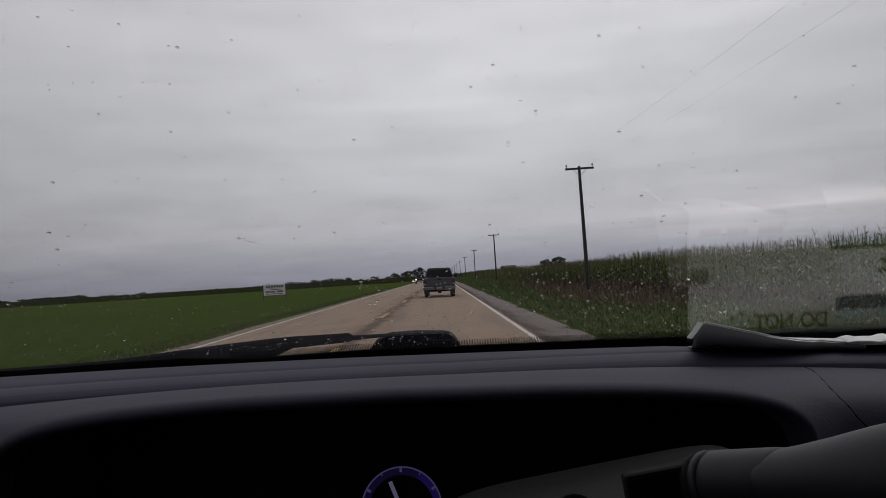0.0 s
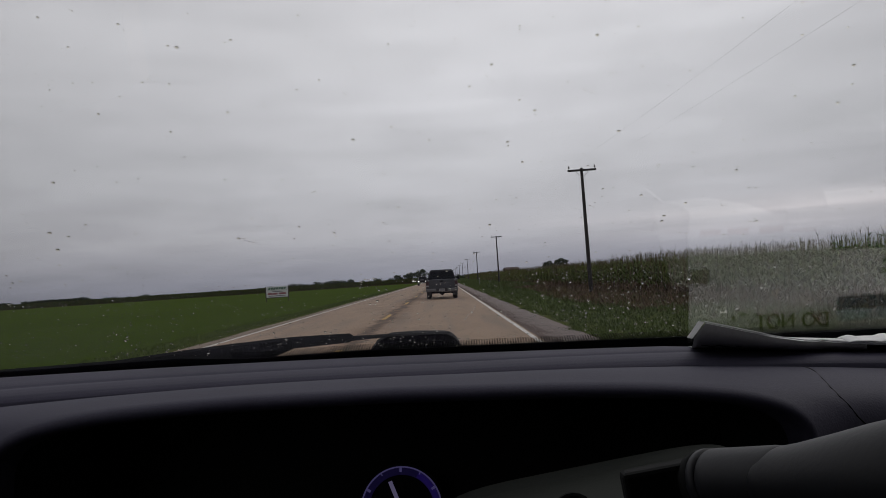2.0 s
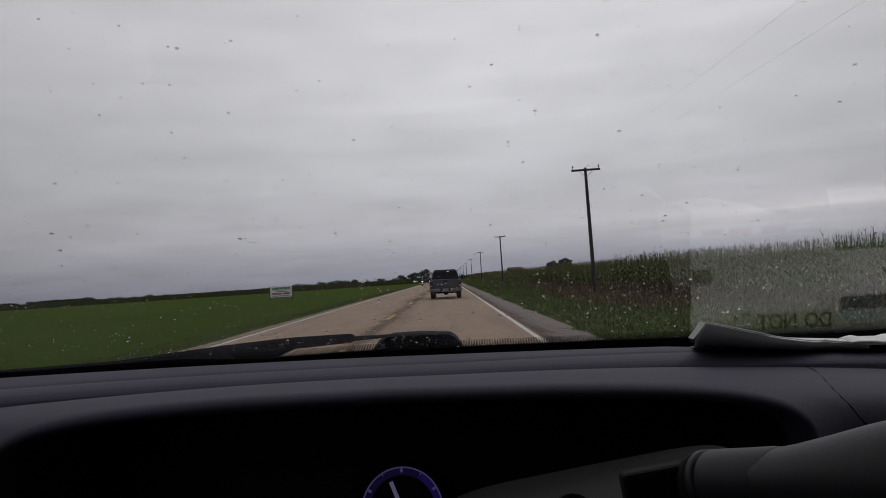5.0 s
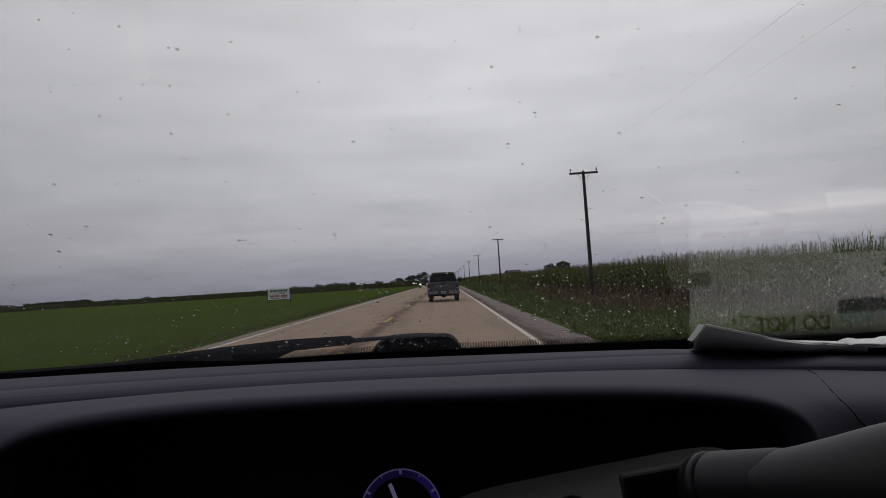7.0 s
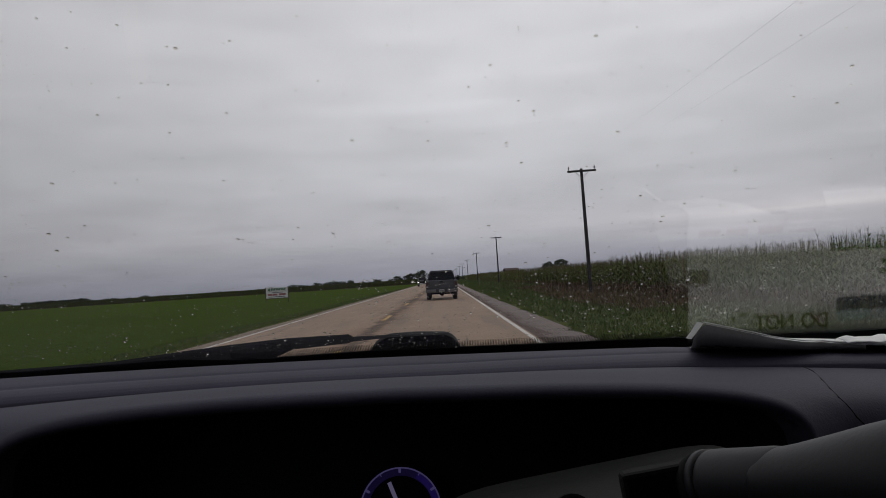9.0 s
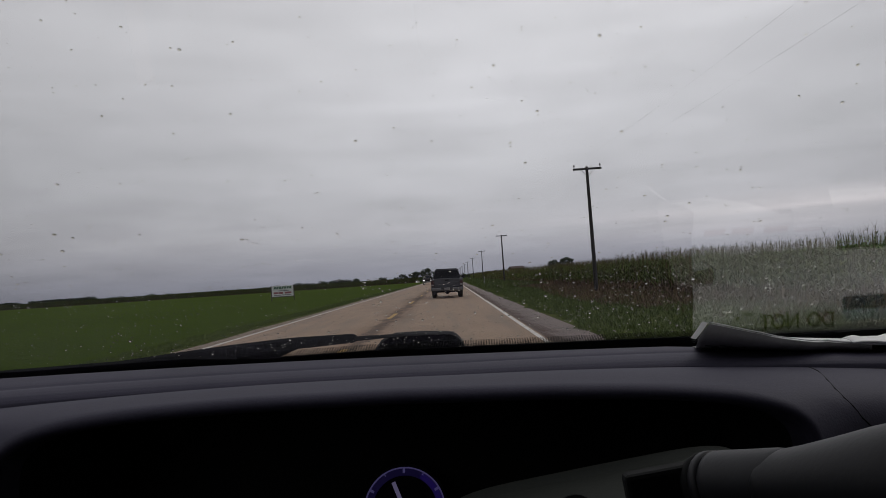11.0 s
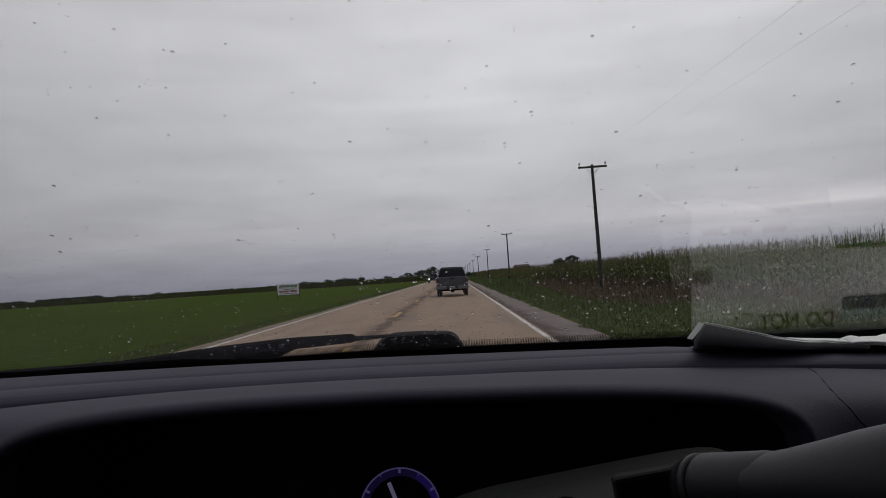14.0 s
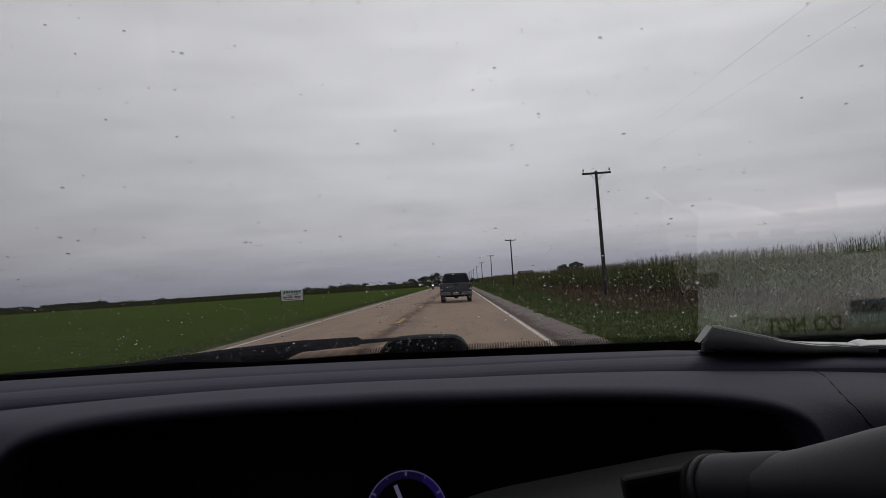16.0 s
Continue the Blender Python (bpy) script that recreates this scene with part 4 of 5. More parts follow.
def wheel(root, x, y, radius, width):
    tyre = part("wheel", tube([(x - width / 2, y, radius), (x - width / 2 + 0.03, y, radius), (x + width / 2 - 0.03, y, radius), (x + width / 2, y, radius)],
                              [radius * 0.9, radius, radius, radius * 0.9], 24), RUBBER, root)
    out = x + (width / 2 + 0.004) * (1 if x > 0 else -1)
    part("rim", tube([(x, y, radius), (out, y, radius)], [radius * 0.62, radius * 0.6], 20), CHROME, tyre, "dull metal rim")


def cab_loft(sections):
    """Rings of a rounded trapezoid: each y, half width low, half width high, z low, z high."""
    secs = []
    for y, w0, w1, z0, z1 in sections:
        c = 0.07
        secs.append([(-w0, y, z0), (w0, y, z0), (w0 - (w0 - w1) * 0.85, y, z1 - c), (w1 - c, y, z1), (-w1 + c, y, z1), (-w0 + (w0 - w1) * 0.85, y, z1 - c)])
    return loft(secs)


def build_pickup():
    root = thing("pickup_truck", "dark blue-grey pickup truck seen from behind on the road", "pickup truck", pose(-0.18, 40.0, float(road_height(-0.18)), 0, 1.15, 0))
    part("body", box(-0.93, 0.93, 0.06, 5.1, 0.50, 1.13, bevel=0.07, segments=3), TRUCK_PAINT, root)
    part("bed_rail", box(-0.95, -0.80, 0.10, 1.9, 1.10, 1.17, bevel=0.02), TRUCK_PAINT, root)
    part("bed_rail", box(0.80, 0.95, 0.10, 1.9, 1.10, 1.17, bevel=0.02), TRUCK_PAINT, root)
    gate = part("tailgate", box(-0.74, 0.74, 0.0, 0.07, 0.64, 1.16, bevel=0.02), TRUCK_PAINT, root)
    part("panel_crease", box(-0.66, 0.66, -0.008, 0.01, 0.74, 0.95, bevel=0.004), TRUCK_PAINT, gate)
    part("handle", box(-0.11, 0.11, -0.02, 0.01, 1.02, 1.09, bevel=0.008), BLACK, gate, "black tailgate handle")
    cab = part("cab", cab_loft([(1.95, 0.88, 0.66, 1.08, 1.66), (2.1, 0.90, 0.68, 1.08, 1.75), (3.3, 0.90, 0.68, 1.08, 1.76), (4.1, 0.88, 0.60, 1.08, 1.3)]), CAB_PAINT, root)
    part("rear_window", loft([[(-0.80, 1.90, 1.14), (0.80, 1.90, 1.14), (0.66, 1.94, 1.64), (-0.66, 1.94, 1.64)], [(-0.80, 1.99, 1.14), (0.80, 1.99, 1.14), (0.66, 2.03, 1.64), (-0.66, 2.03, 1.64)]]),
         DARK_GLASS, cab, "dark tinted rear window")
    for s in (-1, 1):
        lamp = part("tail_light", box(min(s * 0.76, s * 0.935), max(s * 0.76, s * 0.935), 0.0, 0.09, 0.70, 1.06, bevel=0.02), TAIL_RED, root, "dull red tail light")
        part("reverse_lens", box(min(s * 0.78, s * 0.92), max(s * 0.78, s * 0.92), -0.008, 0.01, 0.74, 0.82, bevel=0.004), PLATE, lamp, "clear reversing lens")
        mirror = part("side_mirror", box(min(s * 0.95, s * 1.13), max(s * 0.95, s * 1.13), 3.55, 3.68, 1.12, 1.32, bevel=0.03), BLACK, root)
        part("mirror_arm", box(min(s * 0.86, s * 0.97), max(s * 0.86, s * 0.97), 3.58, 3.64, 1.15, 1.2, bevel=0.01), BLACK, mirror)
        for y in (1.15, 4.35):
            wheel(root, s * 0.79, y, 0.37, 0.25)
        part("mud_flap", box(min(s * 0.66, s * 0.92), max(s * 0.66, s * 0.92), 0.66, 0.68, 0.22, 0.56, bevel=0.004), RUBBER, root)
    bumper = part("rear_bumper", box(-0.95, 0.95, -0.17, 0.04, 0.44, 0.63, bevel=0.035, segments=3), CHROME, root, "dull chrome step bumper")
    part("step_pad", box(-0.34, 0.34, -0.178, -0.02, 0.47, 0.648, bevel=0.012), RUBBER, bumper, "black rubber step in the bumper")
    part("number_plate", box(-0.155, 0.155, -0.192, -0.176, 0.47, 0.615, bevel=0.004), PLATE, bumper, "pale plate with a plain dark bar")
    part("plate_bar", box(-0.12, 0.12, -0.198, -0.191, 0.50, 0.57), SIGN_GREY, bumper)
    part("tow_hitch", box(-0.05, 0.05, -0.25, 0.0, 0.36, 0.43, bevel=0.01), BLACK, root)
    part("rear_axle", tube([(-0.7, 1.15, 0.36), (0.7, 1.15, 0.36)], [0.05, 0.05], 10), BLACK, root)
    part("differential", tube([(0.0, 0.98, 0.36), (0.0, 1.08, 0.36), (0.0, 1.22, 0.36), (0.0, 1.32, 0.36)], [0.06, 0.15, 0.15, 0.06], 12), BLACK, root)
    part("exhaust_pipe", tube([(0.5, 2.2, 0.34), (0.5, 0.1, 0.36)], [0.032, 0.032], 8), STEEL, root)
    part("fuel_tank", box(-0.6, 0.0, 2.0, 3.2, 0.36, 0.56, bevel=0.04), BLACK, root)


def build_oncoming():
    root = thing("sport_utility_vehicle", "dark maroon oncoming car with lit headlights on the far lane", "car", pose(-4.1, 128.0, float(road_height(-4.1)), 0, -1.1, 0))
    part("body", box(-0.94, 0.94, 0.1, 4.7, 0.42, 1.08, bevel=0.1, segments=3), SUV_PAINT, root)
    part("bonnet", box(-0.84, 0.84, 0.15, 1.4, 1.04, 1.12, bevel=0.03), SUV_PAINT, root)
    cab = part("cabin", cab_loft([(1.15, 0.86, 0.60, 1.06, 1.16), (1.85, 0.88, 0.66, 1.06, 1.74), (4.3, 0.88, 0.66, 1.06, 1.74), (4.6, 0.86, 0.6, 1.06, 1.3)]), SUV_PAINT, root)
    part("front_window", loft([[(-0.70, 1.10, 1.17), (0.70, 1.10, 1.17), (0.60, 1.72, 1.66), (-0.60, 1.72, 1.66)], [(-0.70, 1.2, 1.15), (0.70, 1.2, 1.15), (0.60, 1.8, 1.64), (-0.60, 1.8, 1.64)]]),
         DARK_GLASS, cab, "dark sloping front window")
    part("grille", box(-0.46, 0.46, 0.06, 0.14, 0.66, 0.90, bevel=0.02), BLACK, root)
    bumper = part("front_bumper", box(-0.93, 0.93, -0.02, 0.16, 0.38, 0.60, bevel=0.04), CHROME, root, "dull metal bumper")
    part("number_plate", box(-0.15, 0.15, -0.035, -0.018, 0.44, 0.56, bevel=0.004), PLATE, bumper, "pale plain plate")
    for s in (-1, 1):
        part("headlight", box(min(s * 0.56, s * 0.84), max(s * 0.56, s * 0.84), 0.03, 0.14, 0.70, 0.88, bevel=0.03), HEADLAMP, root, "lit white headlight")
        part("side_mirror", box(min(s * 0.92, s * 1.1), max(s * 0.92, s * 1.1), 1.5, 1.6, 1.1, 1.26, bevel=0.03), BLACK, root)
        for y in (0.95, 3.8):
            wheel(root, s * 0.80, y, 0.36, 0.24)

# ---- the car around the camera ----
# Set out from the driver's eye: x right, y ahead, z up; the car leans with the road's fall.
CABIN = pose(0, 0, 1.27, 0, 1.3, 0)
GLASS_FOOT, GLASS_DROP, GLASS_RISE = 1.04, -0.125, math.tan(radians(36))
GLASS_OUT, GLASS_UP = Vector((0, math.sin(radians(36)), math.cos(radians(36)))), Vector((0, -math.cos(radians(36)), math.sin(radians(36))))


def on_glass(x, y, off=0.0):
    """A point of the windshield's inner face at x and y; off: along its outer normal."""
    return Vector((x, y, GLASS_DROP + (GLASS_FOOT - y) * GLASS_RISE)) + off * GLASS_OUT


def build_windshield():
    root = thing("windshield", "clear car windshield with a black dotted border, beaded with rain", "windshield", CABIN, kind="structure")

    def at(u, v, off):
        y = 1.075 + (0.43 - 1.075) * v
        half = 1.12 - 0.22 * v
        return on_glass(0.33 + half * (2 * u - 1), y, off)

    inner = [[at(0, 0, 0), at(1, 0, 0), at(1, 1, 0), at(0, 1, 0)], [at(0, 0, 0.0018), at(1, 0, 0.0018), at(1, 1, 0.0018), at(0, 1, 0.0018)]]
    pane = part("pane", loft(inner), GLASS, root)
    pane.visible_shadow = False
    # solid black border at the foot, then rows of shrinking dots
    def dip(x):
        return 0.014 * min(1.0, max(0.0, (-0.12 - x) / 0.3)) * min(1.0, max(0.0, (x + 0.40) / 0.12)) + 0.0135 * min(1.0, max(0.0, (-0.40 - x) / 0.25))

    part("black_border", thicken(sheet(110, 1, lambda u, v: on_glass(-0.8 + 2.2 * u, 1.07 + (1.0163 + dip(-0.8 + 2.2 * u) - 1.07) * v, 0.005)), 0.001, GLASS_OUT), BLACK, root)
    v, f = [], []
    for row in range(7):
        y = 1.0153 - 0.0021 * row
        w, h = 0.00096 * (1 - 0.05 * row), 0.00092 * (1 - 0.06 * row)
        for k in range(int(1.32 / 0.0024)):
            x = -0.32 + 0.0024 * k
            n0 = len(v)
            q = y + dip(x)
            v += [on_glass(x - w, q - h, 0.0045), on_glass(x + w, q - h, 0.0045), on_glass(x + w, q + h, 0.0045), on_glass(x - w, q + h, 0.0045)]
            f.append((n0, n0 + 1, n0 + 2, n0 + 3))
    tagged(mesh_object("border_dots", raw_mesh("border_dots", v, f, None, [BLACK]), None, root), "rows of tiny black ceramic dots", kind="stuff")


def build_rain():
    """Beads of water on the outer face: flat domes, thicker towards the foot of the glass."""
    r = random.Random(11)
    rings, sides = 3, 10
    dome = [(math.cos(a) * math.cos(e), math.sin(a) * math.cos(e) + 0.3 * math.sin(e), math.sin(e)) for e in (math.pi / 2 * k / rings for k in range(rings)) for a in (2 * math.pi * j / sides for j in range(sides))]
    v, f = [], []
    count = 0
    while count < 2800:
        y, x = r.uniform(0.54, 1.015), r.uniform(-0.76, 0.85)
        slope = on_glass(x, y).z / y
        keep = 0.20 if slope > 0.10 else (0.26 if slope > 0.0 else (0.58 if x < -0.12 else 1.0))
        if abs(x) > 0.72 * y or r.random() > keep:
            continue
        count += 1
        high = slope > 0.0
        size = min(0.0026, (0.00054 if high else 0.00059) * math.exp(abs(r.gauss(0, 0.55 if high else 0.42)))) * (y / 0.9)
        tall, long, wide = size * (r.uniform(0.32, 0.45) if high else r.uniform(0.38, 0.55)), r.uniform(0.9, 1.15) * (0.82 if high else 1.0), r.uniform(1.05, 1.3) if high else 1.0
        n0 = len(v)
        c = on_glass(x, y, 0.0021)
        right, up, out = Vector((1, 0, 0)), GLASS_UP, GLASS_OUT
        for a, b, h in dome:
            b -= 0.3 * h if high else 0.15 * h
            v.append(c + right * (a * size * wide) + up * (b * size * long) + out * (h * tall))
        v.append(c + up * ((0.0 if high else 0.15) * size * long) + out * tall)
        v.append(c.copy())
        top, low = n0 + rings * sides, n0 + rings * sides + 1
        for k in range(sides):
            q = (k + 1) % sides
            for i in range(rings - 1):
                f.append((n0 + i * sides + k, n0 + i * sides + q, n0 + (i + 1) * sides + q, n0 + (i + 1) * sides + k))
            i = rings - 1
            f.append((n0 + i * sides + k, n0 + i * sides + q, top, top))
            f.append((n0 + q, n0 + k, low, low))
    me = bpy.data.meshes.new("raindrops")
    me.from_pydata(v, [], [q[2::-1] if q[2] == q[3] else q[::-1] for q in f])
    me.materials.append(WATER)
    me.shade_smooth()
    ob = tagged(new("raindrops", me), "small clear rain beads scattered on the windshield", "raindrops", kind="stuff")
    ob.matrix_basis = CABIN
    ob.visible_shadow = False


def build_wiper():
    root = thing("wiper", "black windshield wiper parked at the foot of the glass", "wiper", CABIN)

    def bar(rows, deep, slant=0.006):
        """A bar across the foot of the glass; each row: x, z of its top, z of its foot."""
        secs = []
        for x, top, low in rows:
            soft = min(0.004, (top - low) * 0.3)
            x, top, low = x * 1.06, top * 1.06, max(low * 1.06, -0.137)
            secs.append([(x, 1.06, low), (x, 1.06 + slant * 0.6, top - soft), (x, 1.06 + slant, top), (x, 1.06 + slant + deep * 0.7, top - soft * 0.4), (x, 1.06 + slant + deep, low)])
        return loft(secs)

    part("blade", bar([(-0.139, -0.0800, -0.0880), (-0.1435, -0.0772, -0.0900), (-0.2245, -0.0788, -0.0955), (-0.2360, -0.0793, -0.1000), (-0.2560, -0.0806, -0.1080), (-0.323, -0.0857, -0.118), (-0.406, -0.0936, -0.122), (-0.489, -0.1024, -0.124), (-0.654, -0.1083, -0.126), (-0.80, -0.1165, -0.129)], 0.014), BLADE, root, "long black wiper blade")
    part("arm", bar([(0.004, -0.0803, -0.0832), (-0.0753, -0.0800, -0.0838), (-0.1415, -0.0813, -0.0880), (-0.21, -0.0880, -0.0950)], 0.010), BLADE, root)
    cap = bar([(-0.1150, -0.104, -0.15), (-0.1046, -0.0902, -0.15), (-0.0930, -0.0830, -0.15), (-0.0836, -0.0800, -0.15), (-0.0463, -0.0788, -0.15), (-0.003, -0.0805, -0.15), (0.008, -0.0845, -0.15), (0.0140, -0.0905, -0.15), (0.0198, -0.1010, -0.15)], 0.04, 0.022)
    part("pivot_cover", cap, BLADE, root)
    single("cowl", loft([[(-0.85, 1.075, -0.156), (-0.85, 1.25, -0.178), (-0.85, 1.25, -0.193), (-0.85, 1.075, -0.171)], [(1.4, 1.075, -0.156), (1.4, 1.25, -0.178), (1.4, 1.25, -0.193), (1.4, 1.075, -0.171)]]), BLACK,
           "black plastic cowl below the windshield", "cowl panel", CABIN, kind="structure")


# profile of the dash from the glass to the hood: y, z, drop per square metre away from the middle
PROFILE = [(1.065, -0.1245, 0.02), (0.955, -0.1075, 0.02), (0.935, -0.1066, 0.02), (0.882, -0.1064, 0.03), (0.872, -0.1073, 0.032), (0.866, -0.1087, 0.033), (0.860, -0.1096, 0.034), (0.855, -0.1077, 0.036),
           (0.838, -0.1080, 0.034), (0.822, -0.1091, 0.036), (0.811, -0.1108, 0.038), (0.804, -0.1134, 0.042), (0.800, -0.1160, 0.046), (0.798, -0.135, 0.05)]
OPEN_X, OPEN_Z, OPEN_A, OPEN_B, OPEN_Y = -0.0483, -0.213, 0.3697, 0.100, 0.62


def rise(x):
    """How far the dash's near edge rises towards the passenger's side."""
    return 0.0045 * min(1.0, max(0.0, x / 0.25)) + 0.0030 * min(1.0, max(0.0, (x - 0.25) / 0.3))


def opening(a, grow=0.0, n=7.0):
    """A point on the rounded outline of the instrument opening."""
    c, s = math.cos(a), math.sin(a)
    x = OPEN_X + (OPEN_A + grow) * math.copysign(abs(c) ** (2 / n), c)
    return (x, OPEN_Z + (OPEN_B + grow) * math.copysign(abs(s) ** (2 / n), s) - 0.10 * (x - OPEN_X) ** 2)


def build_dashboard():
    root = thing("dashboard", "grey vinyl dashboard with a deep black instrument hood", "dashboard", CABIN, kind="structure")

    def pad(u, v):
        x = -0.80 + 2.20 * u
        k = v * (len(PROFILE) - 1)
        i = min(int(k), len(PROFILE) - 2)
        y, z, a = (p + (q - p) * (k - i) for p, q in zip(PROFILE[i], PROFILE[i + 1]))
        away = x + 0.05
        edge, back = max(0.0, x - 0.30), min(1.2, max(0.0, (y - 0.80) / 0.155))
        return (x, y, z - a * away * away - 0.05 * edge * back + rise(x) * min(1.0, max(0.0, (0.95 - y) / 0.08)) + 0.0004 * noise.noise((x * 6, y * 9, 0)))

    part("upper_pad", thicken(sheet(110, (len(PROFILE) - 1) * 3, pad), 0.006), PAD, root, "soft grey grained dash pad", smooth=True)

    # hood: from the opening's rounded lip back and up to the joint below the pad
    lip = [(0.030, -0.004, 0.0), (0.012, -0.0015, 0.0), (0.003, 0.0, 0.0), (-0.003, 0.004, 0.0), (-0.002, 0.009, 0.0), (0.006, 0.0125, 0.0)]

    def outer(a, q):
        """Along the way from the lip to the joint, q from 0 to 1, for the outline's angle."""
        x, z = opening(a, 0.0125)
        c, s = math.cos(a), math.sin(a)
        jx = OPEN_X + 0.80 * math.copysign(abs(c) ** 0.75, c)
        jz = -0.1125 - 0.072 * (jx + 0.05) ** 2 + rise(jx)
        joint = Vector((jx, 0.790, jz)) if s > 0 else Vector((jx, 0.790 - 0.2 * min(1, -s), jz + 0.5 * s))
        start = Vector((x, OPEN_Y + 0.006, z))
        p = start.lerp(joint, q)
        p.z += 0.003 * math.sin(math.pi * q)
        return p

    def hood(u, v):
        a = math.radians(212 - 244 * u)
        k = v * 15
        if k <= 5:
            y, grow, _ = lip[int(round(k))]
            x, z = opening(a, grow)
            return (x, OPEN_Y + y, z)
        return tuple(outer(a, (k - 5) / 10))

    part("instrument_hood", sheet(150, 15, hood), PAD, root, "smooth grey hood over the instruments", smooth=True)

    def cave(u, v):
        a = 2 * math.pi * u
        x, z = opening(a, -0.004 - 0.02 * v)
        return (x, OPEN_Y + 0.03 + 0.15 * v, z)

    well = part("instrument_well", sheet(64, 6, cave), BLACK, root, "black shaded well of the instruments", smooth=True)
    part("back_panel", box(OPEN_X - 0.40, OPEN_X + 0.40, 0.770, 0.785, OPEN_Z - 0.12, OPEN_Z + 0.074, bevel=0.003), BLACK, well)
    # dark joint between the pad and the hood

    def slot(u, v):
        x = -0.95 + 1.9 * u
        away = (x + 0.05) ** 2
        return (x, 0.803 - 0.022 * v, -0.119 - 0.045 * away + rise(x) - (0.004 + 0.034 * away) * v)

    part("joint_strip", thicken(sheet(60, 2, slot), 0.003), BLACK, root)
    # joint between the driver's and the middle part of the dash
    pts = []
    for a, q in ((61.6, 0.99), (61.0, 0.93), (58.5, 0.72), (52.0, 0.41), (44.0, 0.25), (34.5, 0.17), (25.0, 0.14), (16.0, 0.13), (10.5, 0.14), (5.5, 0.16)):
        pts.append(outer(math.radians(a), q))
    part("panel_joint", tube(pts, [0.0008] * len(pts), 6), BLACK, root, "thin dark joint line")

    # lit gauge
    gauge = thing("gauge", "round lit gauge with a blue band and lavender needle", "gauge", CABIN @ pose(-0.0575, 0.745, -0.2480, 76, 0, 0))

    def ring(r0, r1, z, a0=-30, a1=210, n=72, h=0.0012):
        bm = bmesh.new()
        secs = []
        for k in range(n + 1):
            a = math.radians(a0 + (a1 - a0) * k / n)
            secs.append([(r * math.cos(a), r * math.sin(a), q) for r, q in ((r0, z), (r1, z), (r1, z + h), (r0, z + h))])
        return loft(secs)

    part("face", tube([(0, 0, -0.004), (0, 0, 0)], [0.047, 0.047], 48), BLACK, gauge)
    part("rim_line", ring(0.0425, 0.0440, 0.0006), GAUGE_RING, gauge, "thin glowing pale rim line")
    part("blue_band", ring(0.0350, 0.0424, 0.0003), GAUGE_BAND, gauge, "dim glowing blue band")
    part("blue_arc", ring(0.0356, 0.0420, 0.0007, 12, 62), GAUGE_ARC, gauge, "brighter blue arc of the band")
    for k in range(9):
        a = math.radians(-30 + 30 * k)
        wide = 0.0026 if k % 2 == 0 else 0.0011
        m = Matrix.Rotation(a, 4, "Z")
        part("tick", add_box(bmesh.new(), 0.0380 if k % 2 == 0 else 0.0400, 0.0425, -wide / 2, wide / 2, 0.0016, 0.0022, m=m), GAUGE_RING, gauge)
    m = Matrix.Rotation(math.radians(112), 4, "Z")
    b = box(0.004, 0.031, -0.0022, 0.0022, 0.003, 0.0042, bevel=0.0004)
    bmesh.ops.transform(b, matrix=m, verts=b.verts)
    part("needle", b, NEEDLE, gauge, "glowing lavender needle")
    part("hub", tube([(0, 0, 0), (0, 0, 0.006)], [0.007, 0.006], 20), BLACK, gauge)


def build_column():
    root = thing("steering_column", "dark grey plastic steering column cover", "steering column", CABIN, kind="structure")
    secs = []
    for y, w, low in ((0.60, 0.135, 0.0), (0.585, 0.145, 0.004), (0.50, 0.150, 0.006), (0.40, 0.155, 0.012), (0.33, 0.15, 0.03)):
        ring = []
        for k in range(40):
            a = 2 * math.pi * k / 40
            c, s = math.cos(a), math.sin(a)
            x, z = w * math.copysign(abs(c) ** 0.36, c), 0.06 * math.copysign(abs(s) ** 0.36, s)
            ring.append((0.115 + x, y, -0.229 + z + 0.155 * x - low))
        secs.append(ring)
    part("cover", loft(secs), COLUMN, root, smooth=False)
    part("key_ring", tube([(0.085 + 0.014 * math.cos(a), 0.50 + 0.0 * a, -0.176 + 0.014 * math.sin(a)) for a in (math.pi * k / 10 for k in range(11))], [0.0022] * 11, 6), BLACK, root)
    lever = thing("gear_lever", "thick dark satin gear lever on the steering column", "gear lever", CABIN)
    part("base_block", box(-0.036, 0.018, 0.455, 0.468, -0.045, 0.0300, bevel=0.003, m=pose(0.1505, 0, -0.1608, 0, -8.0, 0)), BLACK, lever)
    axis = [Vector((0.1585, 0.470, -0.1468)), Vector((0.222, 0.335, -0.1062))]
    way = (axis[1] - axis[0])
    grip = Vector((0.001, -0.003, -0.0022))
    part("collar", tube([axis[0] + way * q for q in (0.05, 0.07, 0.10, 0.125)], [0.014, 0.0185, 0.0200, 0.0190], 28), BLACK, lever, smooth=True)
    part("ring", tube([axis[0] + way * q for q in (0.12, 0.13, 0.165, 0.175)], [0.0178, 0.0205, 0.0205, 0.0180], 28), SLEEVE, lever, "thin rubber ring", smooth=True)
    part("sleeve", tube([axis[0] + way * q for q in (0.165, 0.18, 0.21, 0.28, 0.38, 0.50, 0.60)], [0.0180, 0.0198, 0.0201, 0.0198, 0.0194, 0.0190, 0.017], 48), SLEEVE, lever, "black sleeve of the lever", smooth=True)
    part("shaft", tube([axis[0] + grip + way * q for q in (0.395, 0.40, 0.412, 0.43, 0.455, 0.50, 0.60, 0.75, 0.90, 1.1, 1.5)],
                       [0.006, 0.0115, 0.0168, 0.0194, 0.0204, 0.0209, 0.0222, 0.0253, 0.0288, 0.032, 0.032], 64), LEVER, lever, smooth=True)


